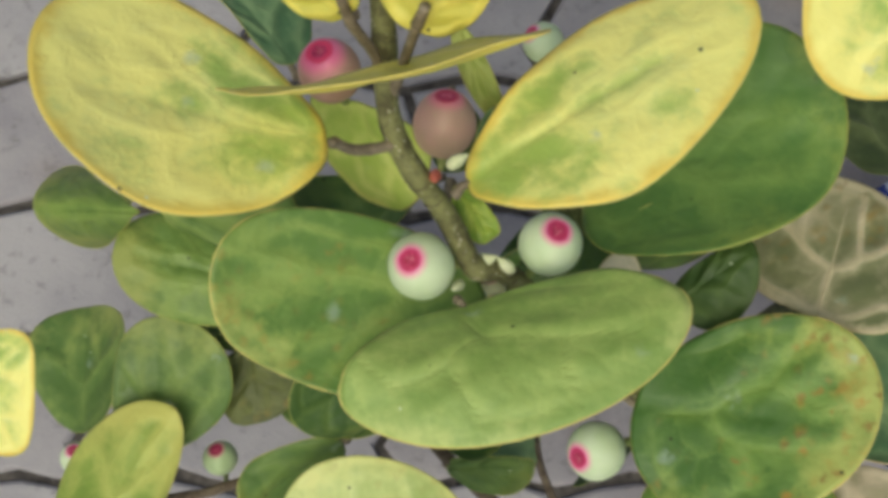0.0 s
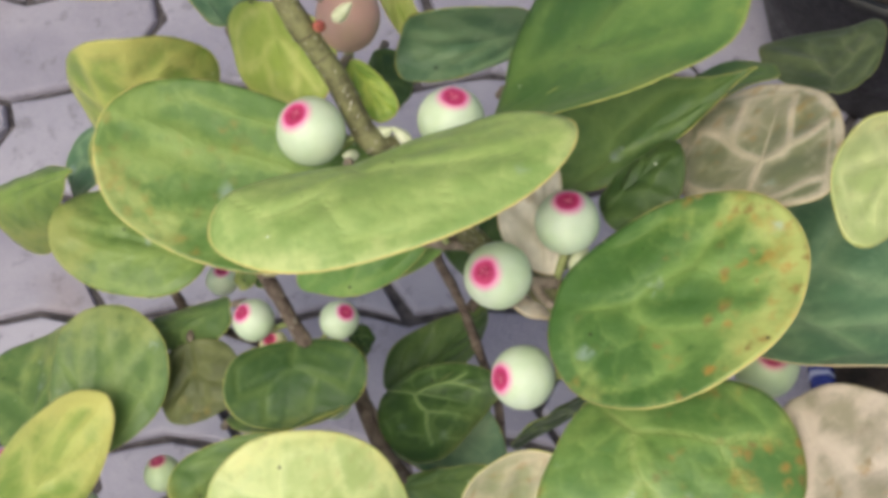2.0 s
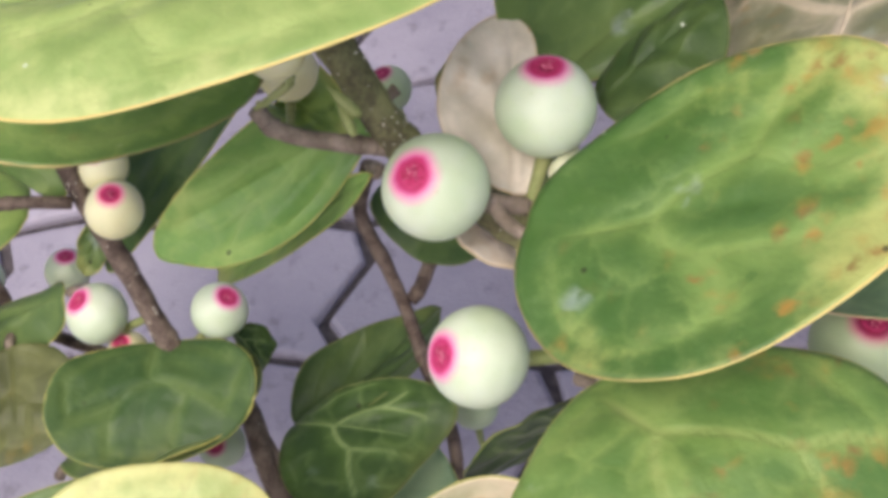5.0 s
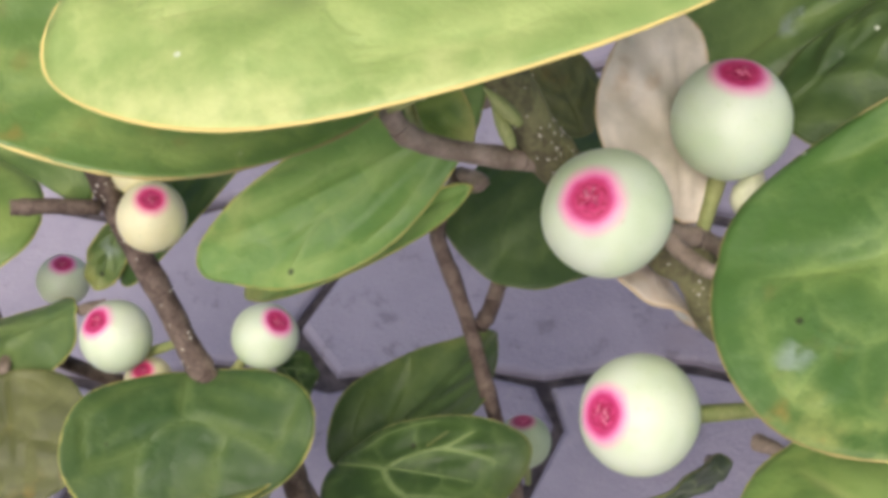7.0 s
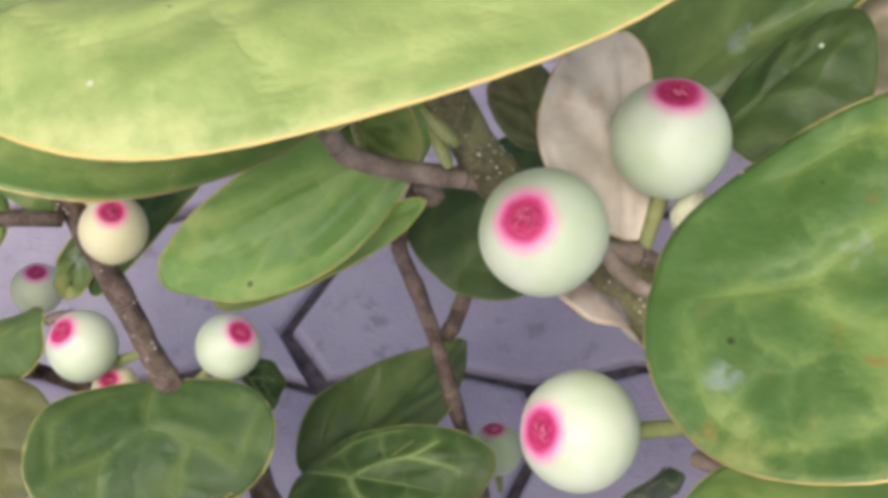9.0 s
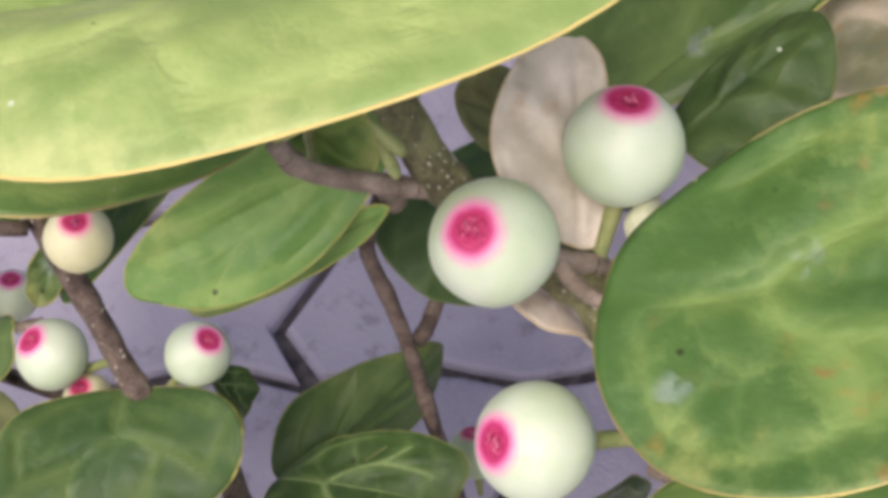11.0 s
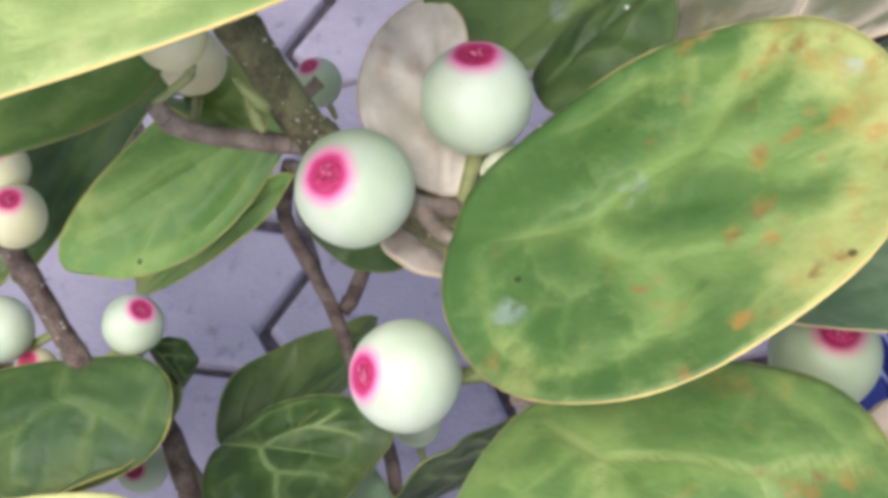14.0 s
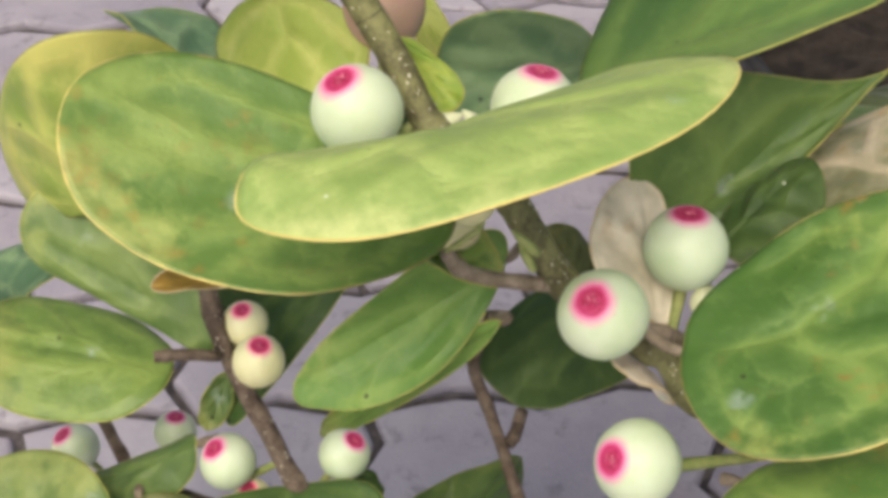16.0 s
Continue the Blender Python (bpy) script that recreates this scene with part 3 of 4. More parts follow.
    part("margin", edge_mesh, ob)
    if kind in ("d1", "tan"):
        # the midrib stands a little proud of the blade
        rib = [spot(abs(x), math.pi if x < 0 else 0.0)[0] - nrm * 0.0001 for x in (-0.97, -0.8, -0.6, -0.4, -0.2, 0.0001, 0.2, 0.4, 0.6)]
        part("midrib", tube("midrib", rib, [0.0004 - 0.00003 * i for i in range(9)], MIDRIB[kind], 6, 0.1), ob)
    if not stem:
        return ob
    away = (b - t).normalized()
    start = spot(0.97, math.pi)[0] - nrm * 0.0013
    goal = nearest_stem(b, 0.011)
    if goal is None:
        goal = b + away * 0.0035 - nrm * 0.003
    way = spline([start, b + away * 0.0012 - nrm * 0.0014, (b * 0.5 + goal * 0.5) + away * 0.001 - nrm * 0.001, goal], 4)
    part("petiole", tube("petiole", way, [0.0009 + 0.0003 * i / len(way) for i in range(len(way))], PETIOLE, 8, 0.06), ob)
    return ob


FIG_COUNT = [0]


def fig(centre, axis, radius, kind, label, long=1.0, stalk=True, root=None):
    """A fig: a waxy globe with a sunken crimson mouth of small bracts and a short stalk behind."""
    FIG_COUNT[0] += 1
    rnd = random.Random(FIG_COUNT[0] * 31)
    c, a = Vector(centre), Vector(axis).normalized()
    turn = a.to_track_quat("Z", "Y").to_matrix()
    verts, pole, faces, n, m = [], [], [], 40, 26
    off = rnd.uniform(0, 6)
    mouth = 0.27
    for i in range(m + 1):
        th = mouth + (math.pi - mouth) * i / m
        dip = 1 - 0.05 * math.exp(-((th - mouth) / 0.09) ** 2) + 0.012 * math.exp(-((th - 0.46) / 0.12) ** 2)
        taper = 1 - 0.05 * max(0.0, -math.cos(th)) ** 2
        for k in range(n):
            g = 2 * math.pi * k / n
            lump = 1 + 0.010 * math.sin(2 * g + off) * math.sin(th) + 0.006 * math.sin(5 * g + off) * math.sin(th)
            rr = radius * dip * lump
            verts.append(c + turn @ Vector((rr * math.sin(th) * math.cos(g) * taper, rr * math.sin(th) * math.sin(g) * taper, rr * math.cos(th) * long)))
            pole.append(th)
    for i in range(m):
        for k in range(n):
            q = (k + 1) % n
            faces.append((i * n + k, (i + 1) * n + k, (i + 1) * n + q, i * n + q))
    body = part("fig", mesh_from("fig", verts, faces, FRUIT[kind], attrs={"pole": pole}), shrub, label)
    # mouth: a sunken disc, bracts laid over it like scales
    dv, df = [], []
    rim = radius * 0.95 * math.sin(mouth)
    top = radius * 0.95 * math.cos(mouth) * long
    for j, (s, z) in enumerate(((1.02, 0.0), (0.75, 0.02), (0.4, -0.03), (0.0, -0.06))):
        for k in range(20):
            g = 2 * math.pi * k / 20
            dv.append(c + turn @ Vector((rim * s * math.cos(g), rim * s * math.sin(g), top + z * radius)))
    for j in range(3):
        for k in range(20):
            q = (k + 1) % 20
            df.append((j * 20 + k, (j + 1) * 20 + k, (j + 1) * 20 + q, j * 20 + q))
    eye = part("ostiole", mesh_from("ostiole", dv, df, BRACT), body, "crimson mouth of the fig")
    for k in range(7):
        g = 2 * math.pi * k / 9 + rnd.uniform(-0.3, 0.3)
        far, wid = rnd.uniform(0.35, 0.8), rnd.uniform(0.04, 0.09)
        d, s = Vector((math.cos(g), math.sin(g), 0)), Vector((-math.sin(g), math.cos(g), 0))
        z0, z1 = top + 0.035 * radius, top + rnd.uniform(0.05, 0.09) * radius
        q = [d * rim * far + s * rim * wid * 1.6 + Vector((0, 0, z0)), d * rim * far - s * rim * wid * 1.6 + Vector((0, 0, z0)),
             d * rim * 0.12 - s * rim * wid * 0.5 + Vector((0, 0, z1)), d * rim * 0.12 + s * rim * wid * 0.5 + Vector((0, 0, z1)),
             d * rim * far * 0.6 + Vector((0, 0, z1 + 0.02 * radius))]
        faces4 = [(0, 1, 4), (1, 2, 4), (2, 3, 4), (3, 0, 4)]
        part("bract", mesh_from("bract", [c + turn @ p for p in q], faces4, BRACT_PALE, False), body)
    if stalk:
        s0 = c - a * radius * long * 0.93
        goal = Vector(root) if root else nearest_stem(s0, 0.014)
        if goal is None:
            goal = s0 - a * 0.005
        way = spline([s0 + a * 0.001, s0 - a * 0.0012, s0.lerp(goal, 0.6) - a * 0.0006, goal], 4)
        k = radius / 0.0075
        part("stalk", tube("stalk", way, [k * (0.0014 - 0.0006 * i / len(way)) for i in range(len(way))], STALK, 8, 0.05), body)
    return body


# ---- the shrub: branches ----
twig([(-0.0446, 0.0750, 0.2761), (-0.0438, 0.0635, 0.2689), (-0.0429, 0.0487, 0.2557), (-0.0387, 0.0396, 0.2482), (-0.0308, 0.0314, 0.2360), (-0.0244, 0.0219, 0.2262), (-0.0179, 0.0216, 0.2214), (-0.0116, 0.0178, 0.2132), (-0.0062, 0.0119, 0.2047), (-0.0024, 0.0095, 0.1995), (0.0061, 0.0057, 0.1924), (0.0142, -0.0000, 0.1909), (0.0201, -0.0032, 0.1818), (0.0382, 0.0049, 0.1668), (0.0702, 0.0282, 0.1366), (0.1083, 0.0319, 0.1089), (0.1342, 0.0305, 0.0666)], 0.0024, 1.3, BARK_GREEN, 2)
twig([(-0.0537, 0.0402, 0.2636), (-0.0500, 0.0400, 0.2580), (-0.0450, 0.0415, 0.2540), (-0.0405, 0.0435, 0.2515)], 0.0011, 1.1, PETIOLE, 13)
twig([(-0.0230, 0.0097, 0.2097), (-0.0209, 0.0087, 0.2065), (-0.0160, 0.0085, 0.2040), (-0.0080, 0.0088, 0.2016), (-0.0028, 0.0093, 0.1995)], 0.0013, 1.0, PETIOLE, 3)
twig([(-0.0688, 0.0379, 0.1759), (-0.0673, 0.0323, 0.1664), (-0.0634, 0.0269, 0.1546), (-0.0591, 0.0211, 0.1479), (-0.0560, 0.0163, 0.1417), (-0.0518, 0.0117, 0.1367), (-0.0432, 0.0100, 0.1220), (-0.0335, -0.0096, 0.1094), (-0.0008, -0.0355, 0.0902), (0.0471, -0.0441, 0.0839), (0.0922, -0.0116, 0.0895), (0.1293, 0.0254, 0.0693)], 0.0019, 1.1, BARK, 4)
twig([(-0.1079, 0.0395, 0.1395), (-0.0976, 0.0376, 0.1350), (-0.0933, 0.0317, 0.1303), (-0.0881, 0.0267, 0.1253), (-0.0681, 0.0210, 0.1191), (-0.0485, 0.0154, 0.1204), (-0.0355, -0.0017, 0.1125)], 0.0013, 1.0, BARK, 5)
twig([(-0.0134, 0.0293, 0.1697), (-0.0170, 0.0303, 0.1543), (-0.0142, 0.0279, 0.1423), (-0.0115, 0.0244, 0.1330), (-0.0078, 0.0161, 0.1216), (-0.0035, 0.0068, 0.1089), (-0.0015, -0.0136, 0.0989), (0.0087, -0.0375, 0.0882)], 0.0013, 1.0, BARK, 6)
twig([(-0.1285, -0.0275, 0.1159), (-0.1152, -0.0267, 0.1112), (-0.1006, -0.0247, 0.1119), (-0.0909, -0.0217, 0.1124), (-0.0722, -0.0188, 0.1095), (-0.0468, -0.0179, 0.1039), (-0.0202, -0.0303, 0.0972), (0.0088, -0.0365, 0.0891)], 0.0015, 1.0, BARK, 7)
twig([(-0.0065, 0.0323, 0.1344), (-0.0083, 0.0272, 0.1335), (-0.0100, 0.0246, 0.1331)], 0.0014, 1.0, BARK, 8)
twig([(-0.0514, 0.0627, 0.2860), (-0.0497, 0.0599, 0.2787), (-0.0460, 0.0579, 0.2680), (-0.0436, 0.0541, 0.2615)], 0.0011, 1.0, PETIOLE, 9)
twig([(-0.0351, 0.0592, 0.2895), (-0.0369, 0.0576, 0.2820), (-0.0396, 0.0553, 0.2687), (-0.0423, 0.0514, 0.2586)], 0.0011, 1.0, PETIOLE, 10)
twig([(-0.0789, 0.0250, 0.1680), (-0.0740, 0.0261, 0.1668), (-0.0675, 0.0284, 0.1631)], 0.0012, 1.0, BARK, 11)
twig([(0.0088, 0.0004, 0.1982), (0.0140, 0.0021, 0.1945), (0.0176, 0.0023, 0.1911)], 0.0014, 1.0, PETIOLE, 12)

# ---- the shrub: leaves ----
leaf((-0.0547, 0.0398, 0.2677), (-0.1105, 0.0501, 0.2829), (-0.0733, 0.0218, 0.2819), (-0.0819, 0.0683, 0.2665), "y1", "yellowing leaf with a golden edge", "yellow", 0.39, -0.0018, 0.87, form=(0.013, -0.001, 0.0001, 0.0000, -0.0001), rim_r=0.00021)
leaf((-0.0430, 0.0560, 0.2649), (-0.0453, 0.0435, 0.2921), (-0.0733, 0.0467, 0.2806), (-0.0126, 0.0588, 0.2832), "y2", "golden yellow leaf", "yellow", 0.17, 0.0018, 0.86, form=(-0.017, -0.001, 0.0010, -0.0003, -0.0002))
leaf((-0.0271, 0.0307, 0.2706), (0.0308, 0.0646, 0.2749), (-0.0104, 0.0577, 0.2646), (-0.0055, 0.0220, 0.2786), "y1", "yellowing leaf with a golden edge", "yellow", 0.45, 0.0016, 0.86, form=(0.041, -0.017, -0.0002, 0.0001, 0.0002), rim_r=0.00021)
leaf((0.0037, 0.0475, 0.2079), (0.0574, 0.0480, 0.2376), (0.0292, 0.0765, 0.2284), (0.0178, 0.0229, 0.2309), "g2", "smooth mid-green leaf", "green", 0.09, 0.0021, 0.85, form=(-0.004, 0.012, -0.0009, -0.0002, -0.0003))
leaf((0.0190, 0.0269, 0.1908), (0.0505, 0.0461, 0.2109), (0.0111, 0.0328, 0.2127), (0.0497, 0.0394, 0.2053), "g3", "deep green leaf", "green", 0.44, 0.0003, 0.84, form=(-0.025, -0.025, -0.0005, -0.0001, -0.0001), stem=False)
leaf((-0.0271, 0.0121, 0.2338), (-0.0104, -0.0173, 0.2491), (-0.0525, -0.0041, 0.2368), (0.0190, 0.0157, 0.2395), "g1", "broad green leaf mottled with yellow, cupped", "yellow", 0.37, 0.0053, 0.90, form=(0.095, -0.280, 0.0018, 0.0007, -0.0010), rim_r=0.00021)
leaf((-0.0230, 0.0204, 0.2147), (-0.0797, 0.0064, 0.2318), (-0.0539, -0.0073, 0.2228), (-0.0752, 0.0285, 0.2406), "g4", "green leaf with lobed veins and a yellow edge", "yellow", -0.40, -0.0023, 0.90, form=(0.026, 0.087, 0.0025, -0.0005, -0.0012), rim_r=0.00021)
leaf((0.0144, -0.0063, 0.2019), (0.0655, -0.0139, 0.2219), (0.0308, -0.0327, 0.2096), (0.0450, 0.0121, 0.2143), "g5", "glossy green leaf with rust-orange specks and yellowing edge", "yellow", 0.10, -0.0010, 0.90, form=(-0.102, 0.112, -0.0008, 0.0015, -0.0002), rim_r=0.00021)
leaf((0.0234, -0.0218, 0.1850), (0.0565, -0.0586, 0.1877), (0.0102, -0.0467, 0.1828), (0.0552, -0.0208, 0.1849), "g6", "green leaf with pale veins and rusty freckles", "green", 0.51, 0.0059, 0.87, form=(0.016, -0.085, 0.0001, -0.0009, -0.0007))
leaf((0.0562, 0.0126, 0.2100), (0.0682, 0.0475, 0.2051), (0.0430, 0.0387, 0.1916), (0.0759, 0.0180, 0.2207), "tan", "withered tan leaf with pale veins", "tan", -0.06, -0.0004, 0.86, form=(0.015, 0.014, -0.0003, 0.0000, 0.0001))
leaf((0.0972, 0.0195, 0.2170), (0.0715, 0.0071, 0.2294), (0.0850, -0.0000, 0.2183), (0.0870, 0.0191, 0.2352), "p1", "pale yellow-green leaf", "green", 0.37, -0.0001, 0.86)
leaf((0.0540, 0.0002, 0.1792), (0.0980, -0.0022, 0.1898), (0.0761, -0.0210, 0.1955), (0.0788, 0.0335, 0.1857), "g7", "blue-green leaf", "tan", 0.27, 0.0033, 0.86)
leaf((0.0683, -0.0210, 0.1835), (0.0755, -0.0647, 0.1951), (0.0594, -0.0462, 0.1854), (0.0887, -0.0332, 0.2036), "tan3", "withered pinkish-cream leaf with brown specks", "tan", 0.37, -0.0006, 0.86, form=(-0.013, -0.007, 0.0005, 0.0000, 0.0000), stem=False)
leaf((0.0125, 0.0040, 0.1950), (0.0128, 0.0300, 0.2050), (0.0020, 0.0160, 0.2030), (0.0165, 0.0150, 0.1990), "tan2", "withered cream-tan leaf", "tan", -0.05, 0.0008, 1.0, stem=False)
leaf((0.0052, 0.0116, 0.1820), (0.0126, -0.0032, 0.1860), (0.0026, 0.0017, 0.1902), (0.0128, 0.0016, 0.1787), "tan2", "withered cream-tan leaf", "tan", 0.29, 0.0015, 0.86, stem=False)
# inner leaves from here on: kinds d1, d2, d4, g9, g12 carry shade in their colour
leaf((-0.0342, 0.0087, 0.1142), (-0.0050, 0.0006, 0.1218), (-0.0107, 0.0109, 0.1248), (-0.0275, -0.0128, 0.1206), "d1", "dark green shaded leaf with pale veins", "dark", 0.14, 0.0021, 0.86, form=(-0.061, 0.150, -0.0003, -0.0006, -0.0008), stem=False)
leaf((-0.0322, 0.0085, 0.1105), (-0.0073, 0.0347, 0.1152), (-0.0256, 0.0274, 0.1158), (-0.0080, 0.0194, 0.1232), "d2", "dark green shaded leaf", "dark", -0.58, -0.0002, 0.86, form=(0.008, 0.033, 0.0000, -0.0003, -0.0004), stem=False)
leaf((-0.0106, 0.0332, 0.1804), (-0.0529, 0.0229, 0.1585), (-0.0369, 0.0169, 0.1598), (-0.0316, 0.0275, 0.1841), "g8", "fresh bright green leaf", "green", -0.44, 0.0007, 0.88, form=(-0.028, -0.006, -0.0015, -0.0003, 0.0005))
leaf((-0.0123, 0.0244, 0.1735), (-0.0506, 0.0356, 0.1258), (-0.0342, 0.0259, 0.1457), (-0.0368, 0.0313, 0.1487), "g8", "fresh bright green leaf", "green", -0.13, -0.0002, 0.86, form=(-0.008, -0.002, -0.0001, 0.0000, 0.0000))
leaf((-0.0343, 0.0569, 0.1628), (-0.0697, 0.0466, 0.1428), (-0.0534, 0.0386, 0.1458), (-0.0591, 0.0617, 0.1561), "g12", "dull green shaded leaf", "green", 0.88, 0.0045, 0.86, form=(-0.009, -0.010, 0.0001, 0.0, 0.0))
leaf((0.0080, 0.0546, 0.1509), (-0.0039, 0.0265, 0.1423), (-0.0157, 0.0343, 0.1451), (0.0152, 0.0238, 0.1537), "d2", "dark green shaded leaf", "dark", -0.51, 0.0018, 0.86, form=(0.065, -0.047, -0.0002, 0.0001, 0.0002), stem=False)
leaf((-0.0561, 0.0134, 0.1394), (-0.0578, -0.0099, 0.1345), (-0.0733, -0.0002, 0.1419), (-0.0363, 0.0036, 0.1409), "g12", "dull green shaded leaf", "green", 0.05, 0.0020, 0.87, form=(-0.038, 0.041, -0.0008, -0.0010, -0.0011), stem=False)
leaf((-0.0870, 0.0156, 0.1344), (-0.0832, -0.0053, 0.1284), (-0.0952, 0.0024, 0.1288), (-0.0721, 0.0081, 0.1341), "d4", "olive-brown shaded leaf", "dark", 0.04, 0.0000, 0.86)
leaf((-0.0742, 0.0230, 0.1424), (-0.1014, 0.0208, 0.1296), (-0.0855, 0.0154, 0.1312), (-0.0875, 0.0264, 0.1345), "g9", "lower green leaf, darkened in colour for shade", "green", 0.00, -0.0009, 0.86)
leaf((-0.0442, -0.0518, 0.1377), (-0.0486, -0.0164, 0.1503), (-0.0759, -0.0318, 0.1411), (-0.0180, -0.0419, 0.1665), "p1", "pale yellow-green leaf", "green", -0.19, 0.0013, 0.86, form=(0.047, -0.022, -0.0005, 0.0001, 0.0001))
leaf((-0.0199, -0.0595, 0.1751), (-0.0192, -0.0436, 0.1753), (-0.0289, -0.0553, 0.1831), (-0.0145, -0.0505, 0.1671), "y2", "golden yellow leaf", "yellow", 0.26, -0.0002, 0.86, form=(0.003, 0.002, -0.0000, -0.0000, -0.0000))
leaf((-0.1294, -0.0412, 0.1417), (-0.1093, -0.0006, 0.1405), (-0.1355, -0.0156, 0.1336), (-0.1077, -0.0241, 0.1381), "y3", "yellow-green leaf", "yellow", -0.08, -0.0019, 0.86, form=(-0.050, -0.035, 0.0002, 0.0003, 0.0003))
leaf((-0.1475, -0.0056, 0.2043), (-0.1274, -0.0055, 0.2043), (-0.1371, -0.0191, 0.1960), (-0.1337, 0.0091, 0.2125), "y1", "yellowing leaf with a golden edge", "yellow", 0.12, -0.0001, 0.86)
leaf((0.0034, -0.0421, 0.1399), (0.0065, -0.0305, 0.1718), (-0.0099, -0.0427, 0.1613), (0.0200, -0.0360, 0.1591), "p2", "pale cream-green leaf", "green", -0.02, 0.0001, 0.86, form=(-0.008, 0.004, 0.0003, 0.0000, 0.0000))
leaf((-0.1140, -0.0141, 0.1246), (-0.1109, 0.0231, 0.1421), (-0.1246, 0.0053, 0.1333), (-0.0910, 0.0080, 0.1399), "g13", "pale green mottled leaf", "green", -0.14, 0.0003, 0.86, form=(-0.064, -0.054, -0.0001, 0.0002, 0.0001))
leaf((-0.1389, -0.0068, 0.1073), (-0.1403, 0.0320, 0.1047), (-0.1579, 0.0131, 0.0997), (-0.1244, 0.0129, 0.1230), "g13", "pale green mottled leaf", "green", 0.28, 0.0005, 0.86, form=(-0.008, 0.001, -0.0001, -0.0000, -0.0000), stem=False)
leaf((-0.1108, 0.0453, 0.1771), (-0.1461, 0.0527, 0.1493), (-0.1247, 0.0432, 0.1483), (-0.1293, 0.0618, 0.1512), "g11", "pale green mottled leaf", "green", 0.78, -0.0001, 0.85, form=(-0.023, 0.004, -0.0001, -0.0000, -0.0000), stem=False)
leaf((-0.0771, 0.0285, 0.1593), (-0.1195, 0.0382, 0.1641), (-0.0993, 0.0190, 0.1581), (-0.0954, 0.0470, 0.1585), "g11", "pale green mottled leaf", "green", 0.11, 0.0001, 0.86, form=(-0.010, -0.010, -0.0001, 0.0001, 0.0001), stem=False)
leaf((-0.0782, 0.0003, 0.1171), (-0.0388, 0.0061, 0.1320), (-0.0602, -0.0099, 0.1324), (-0.0566, 0.0151, 0.1225), "g9", "lower green leaf, darkened in colour for shade", "green", 0.44, 0.0005, 0.86)
leaf((-0.0883, 0.0445, 0.1882), (-0.0886, 0.0497, 0.2265), (-0.1070, 0.0610, 0.1925), (-0.0665, 0.0561, 0.2099), "y3", "yellow-green leaf", "green", -0.13, 0.0007, 0.87, form=(-0.020, 0.020, 0.0001, 0.0, 0.0))
leaf((-0.0505, 0.0601, 0.2260), (-0.0470, 0.0394, 0.2096), (-0.0626, 0.0593, 0.2082), (-0.0350, 0.0456, 0.2200), "y4", "bright lime-yellow leaf", "yellow", -0.22, -0.0004, 0.86, form=(-0.013, -0.014, 0.0003, 0.0001, 0.0001), stem=False)
leaf((-0.0284, 0.0843, 0.2120), (-0.0177, 0.0637, 0.2023), (-0.0263, 0.0722, 0.2068), (-0.0199, 0.0745, 0.2085), "y4", "bright lime-yellow leaf", "yellow", 0.02, 0.0011, 0.86)
leaf((0.0106, 0.0702, 0.1974), (-0.0221, 0.0613, 0.2059), (-0.0121, 0.0578, 0.1975), (-0.0057, 0.0661, 0.2159), "g7", "blue-green leaf", "green", 0.12, 0.0028, 0.85)
leaf((-0.0705, 0.0826, 0.1867), (-0.0882, 0.1021, 0.1926), (-0.0844, 0.0914, 0.1926), (-0.0675, 0.0996, 0.1848), "g7", "blue-green leaf", "green", 0.26, 0.0020, 0.86)
leaf((-0.1140, 0.0610, 0.1468), (-0.1245, 0.0800, 0.1410), (-0.1240, 0.0590, 0.1404), (-0.1061, 0.0791, 0.1431), "g7", "pale blue-green leaf", "green", 0.08, 0.0002, 0.86, stem=False)
leaf((0.0745, 0.0669, 0.2590), (0.0417, 0.0695, 0.2664), (0.0593, 0.0532, 0.2518), (0.0575, 0.0817, 0.2689), "y1", "yellowing leaf with a golden edge", "yellow", 0.12, 0.0000, 0.86)
leaf((0.0825, 0.0516, 0.1938), (0.0832, 0.0776, 0.1837), (0.0675, 0.0647, 0.1867), (0.0963, 0.0700, 0.1881), "d3", "olive leaf with pale veins", "dark", 0.38, -0.0002, 0.86, stem=False)
leaf((-0.0368, 0.0579, 0.2795), (-0.0272, 0.0675, 0.2949), (-0.0438, 0.0656, 0.2897), (-0.0250, 0.0595, 0.2840), "y2", "golden yellow leaf", "yellow", 0.11, 0.0001, 0.86)
leaf((-0.0498, 0.0612, 0.2794), (-0.0644, 0.0685, 0.2901), (-0.0606, 0.0623, 0.2798), (-0.0508, 0.0677, 0.2892), "y2", "golden yellow leaf", "yellow", 0.12, -0.0000, 0.86)
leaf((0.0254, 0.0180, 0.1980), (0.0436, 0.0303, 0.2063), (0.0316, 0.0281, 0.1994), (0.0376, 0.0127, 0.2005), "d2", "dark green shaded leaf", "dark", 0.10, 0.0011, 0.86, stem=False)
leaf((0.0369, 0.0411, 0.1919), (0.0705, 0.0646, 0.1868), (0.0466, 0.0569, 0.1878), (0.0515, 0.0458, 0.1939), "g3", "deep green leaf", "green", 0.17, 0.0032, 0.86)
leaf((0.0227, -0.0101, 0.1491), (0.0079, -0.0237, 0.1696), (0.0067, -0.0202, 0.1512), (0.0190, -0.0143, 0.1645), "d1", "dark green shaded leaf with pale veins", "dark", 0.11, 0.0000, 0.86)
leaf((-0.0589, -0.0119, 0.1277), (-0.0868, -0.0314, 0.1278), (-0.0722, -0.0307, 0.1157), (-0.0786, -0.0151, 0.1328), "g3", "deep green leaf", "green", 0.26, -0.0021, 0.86)
